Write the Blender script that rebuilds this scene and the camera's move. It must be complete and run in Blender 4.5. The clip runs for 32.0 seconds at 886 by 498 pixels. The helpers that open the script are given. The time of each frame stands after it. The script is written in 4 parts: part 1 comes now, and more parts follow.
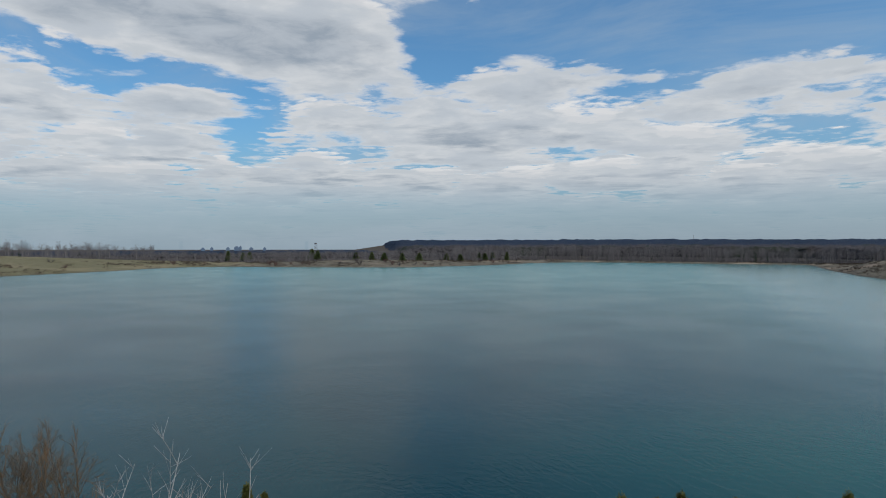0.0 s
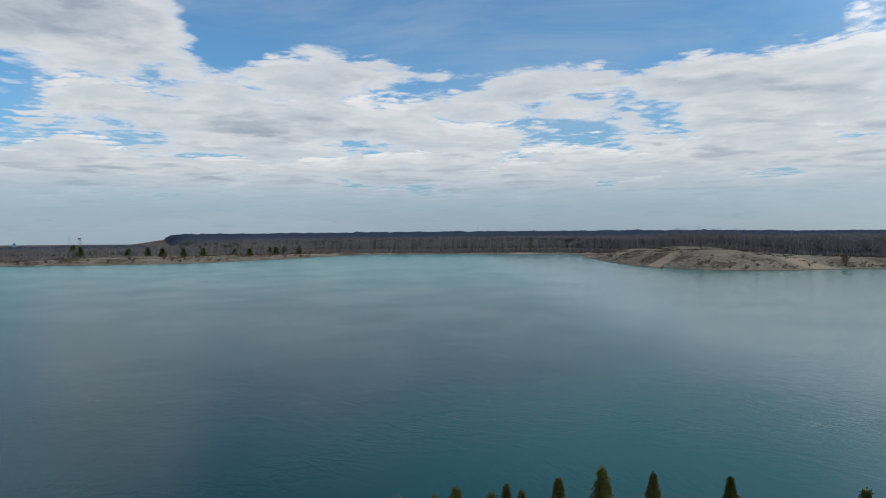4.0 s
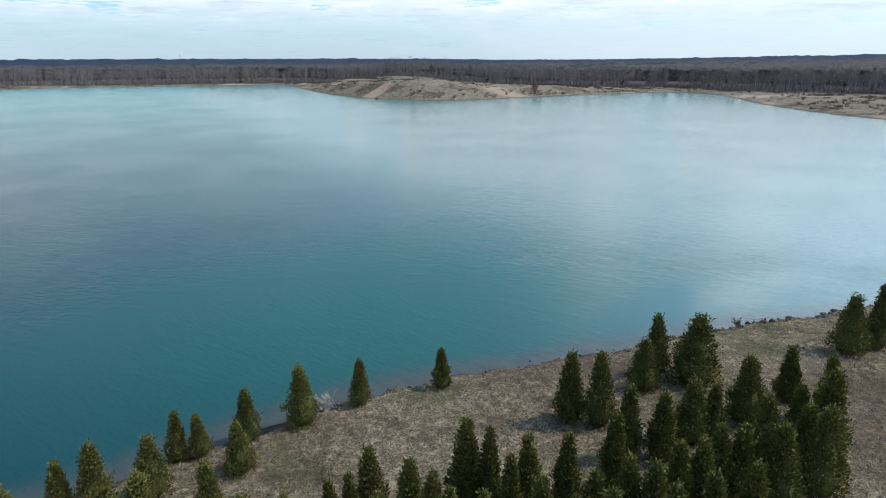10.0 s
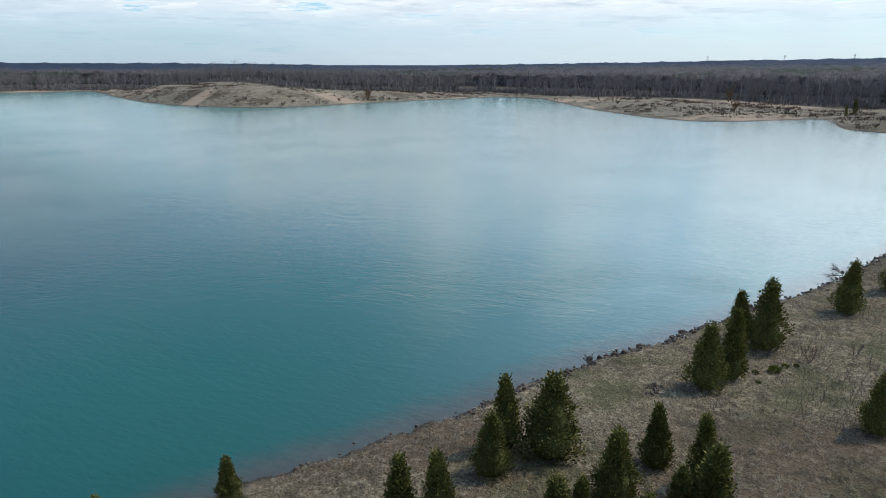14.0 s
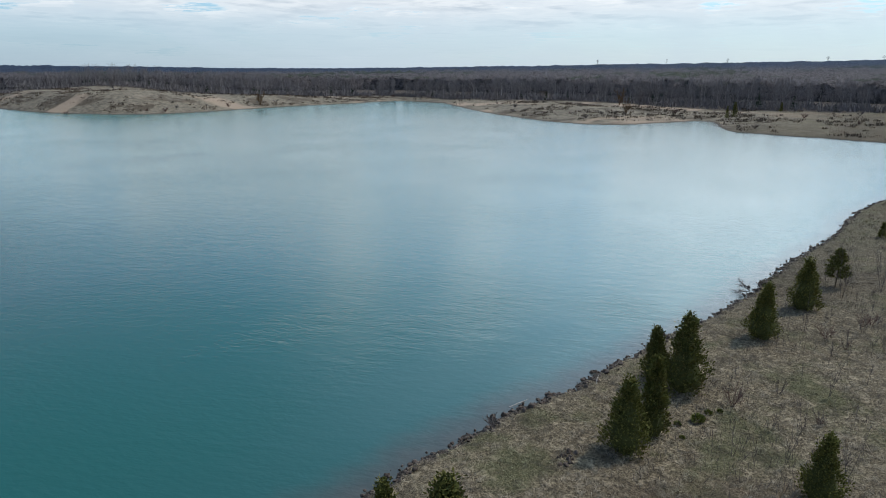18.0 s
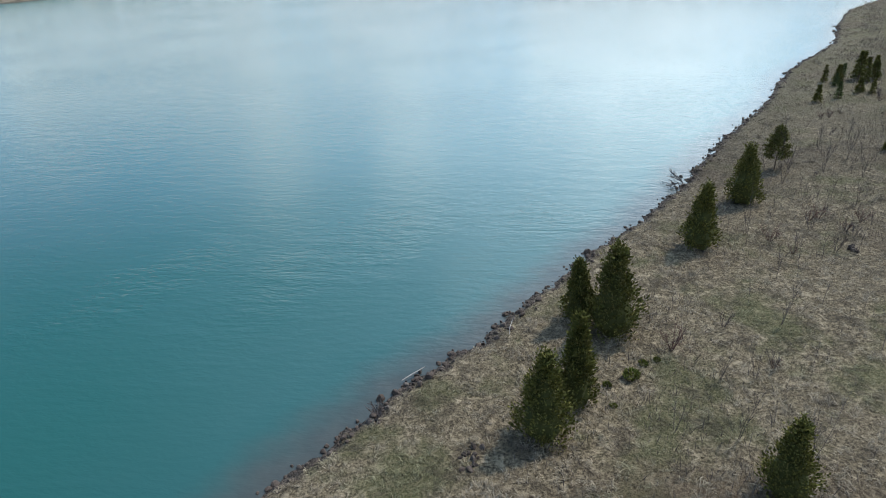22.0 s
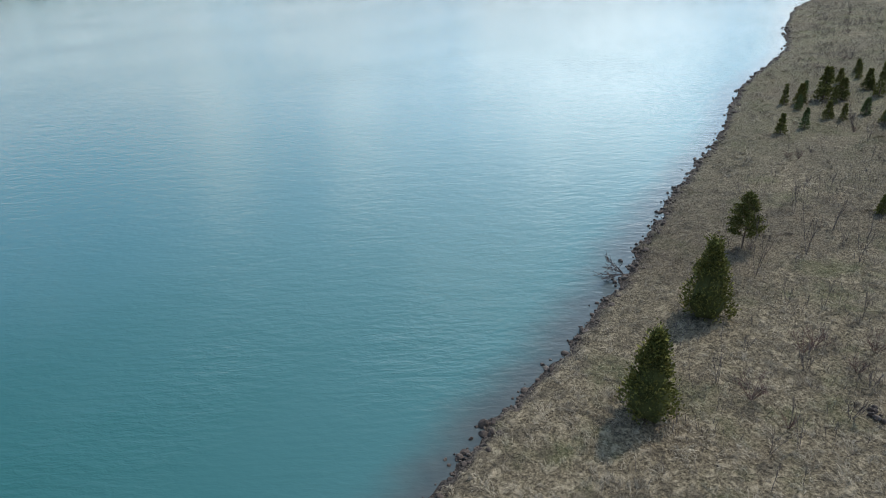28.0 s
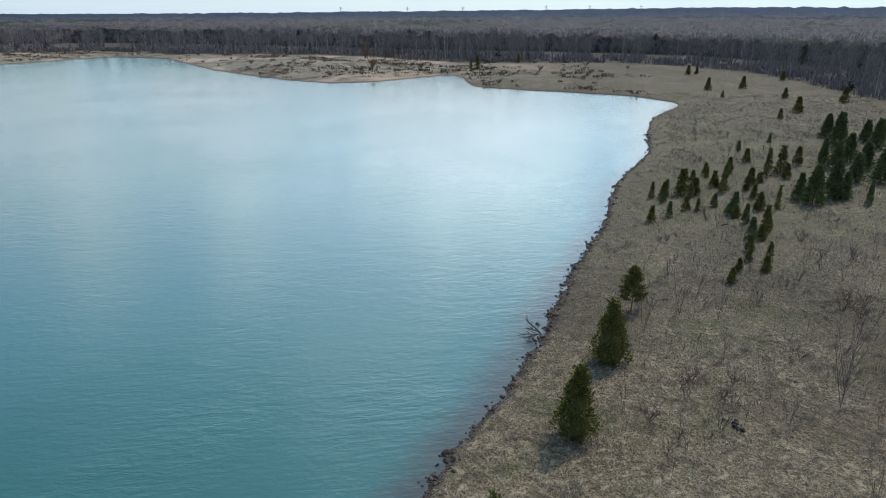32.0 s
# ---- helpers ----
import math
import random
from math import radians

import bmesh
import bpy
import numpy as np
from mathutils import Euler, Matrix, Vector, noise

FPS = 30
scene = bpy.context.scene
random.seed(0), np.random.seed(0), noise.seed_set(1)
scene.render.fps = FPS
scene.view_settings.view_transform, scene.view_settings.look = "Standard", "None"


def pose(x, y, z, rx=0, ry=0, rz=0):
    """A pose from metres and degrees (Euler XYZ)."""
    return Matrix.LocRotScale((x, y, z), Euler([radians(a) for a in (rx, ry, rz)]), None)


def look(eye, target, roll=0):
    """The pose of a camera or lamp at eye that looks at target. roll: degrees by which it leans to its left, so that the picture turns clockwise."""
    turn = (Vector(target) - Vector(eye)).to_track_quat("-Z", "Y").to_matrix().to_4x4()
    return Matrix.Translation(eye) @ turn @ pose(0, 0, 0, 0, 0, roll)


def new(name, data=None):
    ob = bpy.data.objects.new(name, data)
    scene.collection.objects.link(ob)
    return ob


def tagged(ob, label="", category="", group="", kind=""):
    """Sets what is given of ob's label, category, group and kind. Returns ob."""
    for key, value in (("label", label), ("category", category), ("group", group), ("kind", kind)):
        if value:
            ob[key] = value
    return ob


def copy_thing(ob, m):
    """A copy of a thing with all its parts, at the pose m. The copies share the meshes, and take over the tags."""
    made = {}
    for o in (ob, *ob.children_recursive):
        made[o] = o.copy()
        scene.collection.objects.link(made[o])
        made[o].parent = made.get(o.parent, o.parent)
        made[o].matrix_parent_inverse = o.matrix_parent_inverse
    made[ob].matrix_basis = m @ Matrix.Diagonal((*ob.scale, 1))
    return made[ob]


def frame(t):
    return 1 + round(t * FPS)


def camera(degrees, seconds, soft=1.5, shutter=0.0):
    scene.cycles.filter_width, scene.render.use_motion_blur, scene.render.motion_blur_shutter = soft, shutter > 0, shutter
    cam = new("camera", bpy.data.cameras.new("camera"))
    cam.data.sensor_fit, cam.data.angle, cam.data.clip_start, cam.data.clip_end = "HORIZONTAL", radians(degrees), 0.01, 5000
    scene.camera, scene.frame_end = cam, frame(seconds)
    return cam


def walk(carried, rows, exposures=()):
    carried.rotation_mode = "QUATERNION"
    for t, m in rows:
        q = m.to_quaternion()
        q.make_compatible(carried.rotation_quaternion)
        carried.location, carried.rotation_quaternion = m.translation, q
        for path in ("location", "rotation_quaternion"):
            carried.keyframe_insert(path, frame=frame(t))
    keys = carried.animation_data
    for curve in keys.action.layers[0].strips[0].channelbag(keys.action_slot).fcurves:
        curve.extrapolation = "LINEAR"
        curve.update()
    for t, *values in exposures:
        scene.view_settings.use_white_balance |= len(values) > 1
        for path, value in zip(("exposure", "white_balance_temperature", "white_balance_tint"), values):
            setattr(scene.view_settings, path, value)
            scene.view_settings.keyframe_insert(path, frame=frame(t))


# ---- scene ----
# The camera and its flight: seconds, eye, yaw, pitch, roll
cam = camera(69.44, 32.0, soft=1.0)
PATH = [
    (0, -4.95, -36.03, 26.72, 18.01, -0.69, -0.04),
    (1, -5.02, -34.87, 26.91, 13.15, -0.68, -0.14),
    (2, -4.63, -34.00, 26.99, 7.60, -0.64, -0.22),
    (3, -4.14, -33.26, 26.86, 5.02, -0.64, -0.28),
    (3.5, -3.85, -32.79, 26.93, 2.29, -0.69, -0.42),
    (5.5, -3.07, -30.71, 27.19, -6.47, -8.71, -0.35),
    (6, -2.72, -29.55, 27.15, -9.19, -12.52, -0.47),
    (6.5, -2.29, -28.41, 27.15, -12.11, -16.07, -0.51),
    (7, -1.80, -27.00, 27.20, -13.73, -16.61, -0.43),
    (8, -0.42, -24.06, 27.19, -16.03, -16.53, -0.33),
    (9, 1.11, -21.08, 27.23, -20.65, -16.51, -0.25),
    (10, 2.82, -18.33, 27.39, -24.67, -16.48, -0.20),
    (11, 4.94, -15.62, 27.40, -28.88, -16.37, -0.13),
    (12, 7.06, -13.13, 27.42, -33.01, -16.27, -0.11),
    (13, 9.32, -10.89, 27.46, -36.30, -16.16, -0.09),
    (14, 12.13, -8.45, 27.10, -38.90, -16.03, 0.07),
    (14.5, 12.98, -7.63, 27.32, -39.87, -15.99, 0.04),
    (16.5, 17.68, -4.19, 27.44, -44.20, -15.87, 0.11),
    (17, 18.73, -3.49, 27.56, -45.12, -15.86, 0.04),
    (18, 21.17, -2.09, 27.47, -47.53, -15.76, 0.16),
    (19, 23.14, -0.97, 27.84, -49.93, -16.42, 0.15),
    (20, 26.44, 0.93, 27.91, -52.50, -19.96, -0.06),
    (20.5, 28.17, 1.65, 27.78, -53.43, -21.80, -0.15),
    (21, 30.22, 2.31, 27.65, -53.67, -23.47, -1.01),
    (21.5, 32.39, 2.82, 27.44, -53.67, -25.15, -1.87),
    (22, 34.69, 3.42, 27.10, -53.66, -26.86, -2.75),
    (23, 39.28, 4.93, 25.70, -53.67, -28.58, -3.84),
    (24, 45.03, 6.60, 23.93, -52.68, -28.65, -4.91),
    (24.5, 47.69, 7.30, 23.56, -52.33, -29.09, -5.72),
    (26.5, 55.23, 8.11, 24.80, -53.17, -29.42, -5.98),
    (27, 56.73, 8.51, 25.55, -54.58, -28.59, -4.91),
    (28, 58.22, 9.61, 27.16, -58.18, -27.64, -3.28),
    (29, 57.76, 9.78, 27.70, -61.11, -27.18, -2.31),
    (30, 54.80, 10.20, 28.67, -65.23, -26.27, -0.22),
    (31, 50.97, 10.21, 29.32, -67.85, -24.06, 0.87),
    (31.5, 49.31, 10.16, 29.56, -68.96, -21.87, 0.39),
    (32, 47.68, 9.91, 29.83, -69.16, -19.99, 0.41),
]
walk(cam, [(t, pose(x, y, z, 90 + pitch, 0, yaw) @ pose(0, 0, 0, 0, 0, roll)) for t, x, y, z, yaw, pitch, roll in PATH],
     exposures=[(0.0, -0.74), (3.5, -0.66), (5.5, -0.2), (7.0, 0.26), (10.0, 0.2), (14.0, 0.02), (17.0, -0.12), (19.0, -0.16), (20.0, 0.08), (23.0, 0.28), (26.5, 0.36), (28.0, 0.24), (32.0, 0.12)])

# ---- world and sun ----
SUN_FROM = Vector((0.834, -0.27, 1.15)).normalized()
world = bpy.data.worlds.new("sky")
scene.world = world
world.use_nodes = True


class Nodes:
    """Short hand for building a node tree."""

    def __init__(self, tree):
        self.tree = tree
        tree.nodes.clear()

    def add(self, kind, ins=None, **props):
        n = self.tree.nodes.new(kind)
        for k, v in props.items():
            setattr(n, k, v)
        for k, v in (ins or {}).items():
            if isinstance(v, bpy.types.NodeSocket):
                self.tree.links.new(v, n.inputs[k])
            else:
                n.inputs[k].default_value = v
        return n

    def math(self, op, a, b=0.0, c=0.0, clamp=False):
        return self.add("ShaderNodeMath", {0: a, 1: b, 2: c}, operation=op, use_clamp=clamp).outputs[0]

    def vec(self, op, a, b=(0, 0, 0)):
        return self.add("ShaderNodeVectorMath", {0: a, 1: b}, operation=op).outputs[0]

    def noise(self, vector, scale, detail=4.0, rough=0.55, warp=0.0):
        return self.add("ShaderNodeTexNoise", {"Vector": vector, "Scale": scale, "Detail": detail, "Roughness": rough, "Distortion": warp}).outputs[0]

    def step(self, v, lo, hi, a=0.0, b=1.0):
        return self.add("ShaderNodeMapRange", {0: v, 1: lo, 2: hi, 3: a, 4: b}, interpolation_type="SMOOTHSTEP").outputs[0]

    def mix(self, f, a, b, blend="MIX"):
        n = self.add("ShaderNodeMix", data_type="RGBA", blend_type=blend)
        for i, v in ((0, f), (6, a), (7, b)):
            if isinstance(v, bpy.types.NodeSocket):
                self.tree.links.new(v, n.inputs[i])
            else:
                n.inputs[i].default_value = v if i == 0 else (*v, 1.0)
        return n.outputs[2]


def sky_nodes():
    n = Nodes(world.node_tree)
    sky = n.add("ShaderNodeTexSky", sky_type="NISHITA", sun_disc=False, sun_elevation=math.asin(SUN_FROM.z),
                sun_rotation=math.atan2(SUN_FROM.x, SUN_FROM.y), air_density=1.0, dust_density=0.6, ozone_density=2.5)
    way = n.add("ShaderNodeTexCoord").outputs["Generated"]
    sep = n.add("ShaderNodeSeparateXYZ", {0: way})
    sun_dot = n.add("ShaderNodeVectorMath", {0: way, 1: tuple(SUN_FROM)}, operation="DOT_PRODUCT").outputs["Value"]

    up = n.math("MAXIMUM", sep.outputs[2], 0.0)
    azimuth = n.math("ARCTAN2", sep.outputs[0], sep.outputs[1])

    def spot(a, e, ra, re):
        """A soft patch of sky at azimuth a and height e, in degrees."""
        du = n.math("DIVIDE", n.math("SUBTRACT", azimuth, radians(a)), radians(ra))
        dv = n.math("DIVIDE", n.math("SUBTRACT", up, math.sin(radians(e))), radians(re))
        return n.math("EXPONENT", n.math("MULTIPLY", n.math("ADD", n.math("MULTIPLY", du, du), n.math("MULTIPLY", dv, dv)), -1.0))

    def total(terms):
        out = 0.0
        for weight, t in terms:
            out = n.math("ADD", n.math("MULTIPLY", t, weight), out)
        return out

    side = n.step(n.add("ShaderNodeVectorMath", {0: n.vec("NORMALIZE", n.vec("MULTIPLY", way, (1, 1, 0))), 1: (SUN_FROM.x, SUN_FROM.y, 0.0)}, operation="DOT_PRODUCT").outputs["Value"], -0.12, 0.55)
    # large heaps and the open gaps between them, then a broken sheet down to the haze
    lean = total([(0.16, spot(-48, 18.5, 9, 2.6)), (0.17, spot(-32, 17.0, 10, 2.6)), (0.10, spot(-22, 20.5, 9, 1.6)), (0.12, spot(-10, 14.8, 6, 2.6)),
                  (-0.20, spot(-43, 14.0, 7, 1.5)), (-0.15, spot(-37.5, 20.4, 4, 1.3)), (-0.20, spot(-18.5, 17.2, 3.5, 2.8)), (-0.24, spot(8, 17.5, 14, 3.4)), (-0.10, spot(-2, 19.5, 5, 2.0))])
    lean = n.math("ADD", lean, n.step(up, 0.17, 0.26, 0.075, 0.0))
    lean = n.math("SUBTRACT", lean, n.math("MULTIPLY", n.step(up, 0.34, 0.52, 0.0, 0.10), n.math("SUBTRACT", 1.0, side)))
    deck = n.step(up, 0.03, 0.10)

    def density(rise):
        """Cloud density on a level deck, rise being how far above the deck's base it is cut."""
        far = n.math("DIVIDE", 1.0 + rise, n.math("ADD", up, 0.055))
        at = n.add("ShaderNodeCombineXYZ", {0: n.math("MULTIPLY", sep.outputs[0], far), 1: n.math("MULTIPLY", sep.outputs[1], far), 2: rise * 1.5}).outputs[0]
        at = n.vec("ADD", at, (3.1, 7.7, 1.3))
        big = n.noise(at, 0.85, 2.0, 0.5)
        puffs = n.noise(at, 2.3, 7.0, 0.56, 0.15)
        return n.math("ADD", n.math("ADD", n.math("MULTIPLY", big, 0.55), n.math("MULTIPLY", puffs, 0.55)), lean)

    base_level = density(0.0)
    folds = n.noise(n.vec("MULTIPLY", way, (7.0, 7.0, 22.0)), 1.6, 6.0, 0.6, 0.4)
    shade = n.math("MULTIPLY", n.step(base_level, 0.60, 0.80), n.step(folds, 0.30, 0.66, 0.25, 1.0))
    cover, puff = n.step(base_level, 0.550, 0.630), n.mix(shade, n.mix(n.step(folds, 0.35, 0.65), (0.86, 0.93, 1.01), (1.06, 1.10, 1.14)), (0.50, 0.59, 0.70))
    for rise, tone in ((0.045, (0.90, 0.96, 1.02)), (0.09, (1.05, 1.08, 1.12)), (0.135, (1.16, 1.17, 1.19)), (0.18, (1.25, 1.26, 1.27))):
        slab = n.step(density(rise), 0.560 + 0.42 * rise, 0.615 + 0.42 * rise)
        # what lies higher shows where the slabs below it leave off
        puff = n.mix(cover, tone, puff)
        cover = n.math("MAXIMUM", cover, slab)
    near_sun = n.math("MULTIPLY", n.step(sun_dot, 0.27, 0.84), n.math("MULTIPLY", n.step(sep.outputs[2], 0.07, 0.27), n.step(sep.outputs[2], 0.36, 0.70, 1.0, 0.18)))
    haze = n.step(sep.outputs[2], 0.0, 0.20, 1.0, 0.0)
    puff = n.mix(n.step(up, 0.02, 0.13, 0.75, 0.0), puff, (0.60, 0.69, 0.78))
    blue = n.mix(1.0, sky.outputs[0], (0.100, 0.165, 0.195), "MULTIPLY")
    blue = n.mix(n.math("MULTIPLY", near_sun, 0.85), blue, (1.6, 2.2, 2.8))
    low = n.mix(side, (0.37, 0.49, 0.64), (0.72, 0.80, 0.88))
    blue = n.mix(n.math("MULTIPLY", haze, 0.78), blue, low)
    puff = n.mix(n.math("MULTIPLY", side, 0.25), puff, (0.90, 0.95, 1.00))
    puff = n.mix(near_sun, puff, (3.3, 3.8, 4.15))
    veil = n.math("MULTIPLY", cover, n.math("ADD", n.math("MULTIPLY", deck, 0.70), 0.26))
    thin = n.step(n.noise(n.vec("MULTIPLY", way, (1.2, 2.6, 4.5)), 1.6, 6.0, 0.6, 0.5), 0.40, 0.70, 0.02, 0.42)
    blue = n.mix(n.math("MULTIPLY", thin, n.math("SUBTRACT", 1.0, near_sun)), blue, (0.62, 0.76, 0.90))
    full = n.mix(veil, blue, puff)
    n.add("ShaderNodeOutputWorld", {0: n.add("ShaderNodeBackground", {0: full, 1: 1.0}).outputs[0]})


sky_nodes()
sun = new("sun", bpy.data.lights.new("sun", "SUN"))
sun.data.energy, sun.data.angle, sun.data.color = 3.1, radians(2.0), (1.0, 0.94, 0.85)
sun.matrix_world = look(SUN_FROM * 100, (0, 0, 0))


# ---- materials ----
def material(name):
    m = bpy.data.materials.new(name)
    m.use_nodes = True
    return m, Nodes(m.node_tree)


def finish(n, colour, rough=0.9, bump=None, strength=0.5, distance=0.05, spec=0.3, **more):
    ins = {"Base Color": colour if isinstance(colour, bpy.types.NodeSocket) else (*colour, 1), "Roughness": rough, "Specular IOR Level": spec}
    if bump is not None:
        ins["Normal"] = n.add("ShaderNodeBump", {"Height": bump, "Strength": strength, "Distance": distance}).outputs[0]
    ins.update(more)
    n.add("ShaderNodeOutputMaterial", {0: n.add("ShaderNodeBsdfPrincipled", ins).outputs[0]})


def ground_material():
    """Matted straw with bare earth, thatch, green shoots and reddish stalks; grey mud and stones at the water."""
    m, n = material("dry_meadow")
    at = n.add("ShaderNodeNewGeometry").outputs["Position"]
    fine = n.noise(at, 5.5, 8.0, 0.65, 0.4)
    tuft = n.noise(at, 1.7, 5.0, 0.6, 0.6)
    patch = n.noise(at, 0.16, 4.0, 0.6)
    wide = n.noise(at, 0.03, 3.0, 0.55)
    colour = n.mix(n.step(fine, 0.35, 0.66), (0.052, 0.040, 0.026), (0.212, 0.170, 0.110))
    colour = n.mix(n.step(tuft, 0.50, 0.68), colour, (0.285, 0.230, 0.155))
    colour = n.mix(n.math("MULTIPLY", n.step(patch, 0.50, 0.66), 0.55), colour, (0.062, 0.070, 0.026))
    colour = n.mix(n.math("MULTIPLY", n.step(wide, 0.48, 0.60), 0.6), colour, (0.075, 0.050, 0.034))
    colour = n.mix(n.math("MULTIPLY", n.step(n.noise(at, 0.55, 4.0, 0.65, 0.5), 0.50, 0.64), 0.55), colour, (0.045, 0.036, 0.026))
    sep = n.add("ShaderNodeSeparateXYZ", {0: at})
    # the meadow to the east is browner with last year's stalks, and darkened in colour for cloud shade
    brown = n.math("MULTIPLY", n.step(sep.outputs[0], 74.0, 125.0), n.step(n.noise(at, 0.09, 4.0, 0.65, 0.5), 0.30, 0.62, 0.25, 0.75))
    colour = n.mix(brown, colour, n.mix(n.step(fine, 0.35, 0.66), (0.042, 0.035, 0.024), (0.135, 0.114, 0.078)))
    # the banks across the lake: pale sand and bleached straw, with darker brush
    across = n.step(sep.outputs[1], 60.0, 150.0)
    bank_patch = n.noise(at, 0.045, 5.0, 0.65, 0.7)
    bleached = n.mix(n.step(n.noise(at, 0.35, 5.0, 0.65), 0.35, 0.65), (0.115, 0.096, 0.070), (0.210, 0.176, 0.130))
    bleached = n.mix(n.math("MULTIPLY", n.step(bank_patch, 0.50, 0.60), 0.85), bleached, (0.078, 0.060, 0.042))
    bleached = n.mix(n.step(n.noise(n.vec("ADD", at, (91.0, 17.0, 0.0)), 0.016, 4.0, 0.6, 0.6), 0.52, 0.62), bleached, (0.285, 0.215, 0.155))
    bleached = n.mix(n.math("MULTIPLY", n.step(sep.outputs[0], -380.0, -470.0), 0.6), bleached, (0.185, 0.165, 0.080))
    colour = n.mix(across, colour, bleached)
    # young green under the far meadow
    green = n.math("MULTIPLY", n.math("MULTIPLY", n.step(sep.outputs[0], 118.0, 170.0), n.step(sep.outputs[0], 230.0, 290.0, 1.0, 0.0)), n.math("SUBTRACT", 1.0, across))
    colour = n.mix(n.math("MULTIPLY", green, n.step(n.noise(at, 0.07, 4.0, 0.6, 0.4), 0.36, 0.62, 0.05, 0.40)), colour, (0.110, 0.106, 0.058))
    floor = n.add("ShaderNodeAttribute", attribute_name="wooded").outputs["Fac"]
    colour = n.mix(floor, colour, n.mix(n.step(fine, 0.35, 0.65), (0.040, 0.032, 0.026), (0.095, 0.076, 0.060)))
    low = n.step(n.math("ADD", sep.outputs[2], n.math("MULTIPLY", tuft, 0.35)), 0.28, 0.66, 1.0, 0.0)
    mud = n.mix(n.step(fine, 0.4, 0.6), (0.025, 0.021, 0.018), (0.075, 0.062, 0.053))
    colour = n.mix(low, colour, n.mix(n.math("MULTIPLY", across, 0.25), mud, (0.20, 0.160, 0.118)))
    relief = n.math("ADD", n.math("MULTIPLY", tuft, 1.0), n.math("MULTIPLY", fine, 0.5))
    finish(n, colour, 0.95, relief, 1.0, 0.4, 0.1)
    return m


def water_material():
    """Chalky turquoise water: pale over the shallows, wind streaks that roughen it."""
    m, n = material("lake_water")
    at = n.add("ShaderNodeNewGeometry").outputs["Position"]
    depth = n.add("ShaderNodeAttribute", attribute_name="depth").outputs["Fac"]
    streak = n.noise(n.vec("MULTIPLY", at, (0.008, 0.022, 1.0)), 1.0, 4.0, 0.6, 0.8)
    cloudy = n.noise(n.vec("MULTIPLY", at, (1.0, 1.0, 1.0)), 0.022, 4.0, 0.6, 0.6)
    deep = n.mix(n.step(cloudy, 0.40, 0.64), (0.004, 0.034, 0.041), (0.007, 0.046, 0.052))
    where = n.add("ShaderNodeSeparateXYZ", {0: at})
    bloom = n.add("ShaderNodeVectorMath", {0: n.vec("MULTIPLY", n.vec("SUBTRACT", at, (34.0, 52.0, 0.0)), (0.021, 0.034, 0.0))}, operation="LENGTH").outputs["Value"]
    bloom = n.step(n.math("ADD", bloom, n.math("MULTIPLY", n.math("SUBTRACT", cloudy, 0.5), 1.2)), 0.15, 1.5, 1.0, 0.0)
    # base colour grows paler to the east, and below towards the far shore
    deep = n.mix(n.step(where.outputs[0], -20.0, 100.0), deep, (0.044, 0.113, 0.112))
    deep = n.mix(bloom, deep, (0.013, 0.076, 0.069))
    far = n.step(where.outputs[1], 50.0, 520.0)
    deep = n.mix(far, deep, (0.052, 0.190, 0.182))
    shallow = n.mix(n.noise(at, 0.6, 5.0), (0.034, 0.042, 0.042), (0.070, 0.076, 0.070))
    edge = n.math("ADD", depth, n.math("MULTIPLY", n.math("SUBTRACT", cloudy, 0.5), 3.0))
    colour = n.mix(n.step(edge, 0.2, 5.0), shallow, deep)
    # wind ripples: crests across the wind, which blows along the lake
    u = n.math("ADD", n.math("MULTIPLY", where.outputs[0], 0.87), n.math("MULTIPLY", where.outputs[1], 0.50))
    v = n.math("SUBTRACT", n.math("MULTIPLY", where.outputs[1], 0.87), n.math("MULTIPLY", where.outputs[0], 0.50))
    along = n.add("ShaderNodeCombineXYZ", {0: u, 1: n.math("MULTIPLY", v, 0.38), 2: 0.0}).outputs[0]
    small = n.noise(along, 2.1, 3.0, 0.62, 0.25)
    swell = n.noise(along, 0.55, 2.0, 0.5, 0.4)
    waves = n.math("ADD", n.math("MULTIPLY", small, 0.55), n.math("MULTIPLY", swell, 0.6))
    patchy = n.math("MULTIPLY", n.step(streak, 0.36, 0.60, 0.90, 1.0), n.step(n.noise(at, 0.03, 2.0, 0.5, 0.5), 0.30, 0.70, 0.75, 1.0))
    # gusts that ruffle the water near the bank, with slicks beside them
    wander = n.math("MULTIPLY", n.math("SUBTRACT", n.noise(at, 0.11, 3.0, 0.6, 0.5), 0.5), 1.6)

    def area(x, y, rx, ry):
        off = n.add("ShaderNodeVectorMath", {0: n.vec("MULTIPLY", n.vec("SUBTRACT", at, (x, y, 0.0)), (1.0 / rx, 1.0 / ry, 0.0))}, operation="LENGTH").outputs["Value"]
        return n.step(n.math("ADD", off, wander), 0.35, 1.25, 1.0, 0.0)

    gust = n.math("MAXIMUM", n.math("MAXIMUM", area(71, 42, 15, 7), area(-18, 24, 14, 6)), n.math("MAXIMUM", area(88, 31, 8, 6), area(58, 54, 13, 5)))
    slick = n.math("MAXIMUM", n.math("MAXIMUM", area(63, 35, 13, 6), area(76, 34, 7, 5)), area(50, 33, 11, 5))
    ruffle = n.noise(along, 0.6, 2.0, 0.5, 0.5)
    waves = n.math("ADD", waves, n.math("MULTIPLY", n.math("MULTIPLY", ruffle, gust), 0.35))
    strength = n.math("MULTIPLY", n.math("ADD", n.math("MULTIPLY", patchy, n.step(where.outputs[0], 40.0, 90.0, 0.17, 0.20)), n.math("MULTIPLY", gust, 0.15)), n.math("SUBTRACT", 1.0, n.math("MULTIPLY", slick, 0.4)))
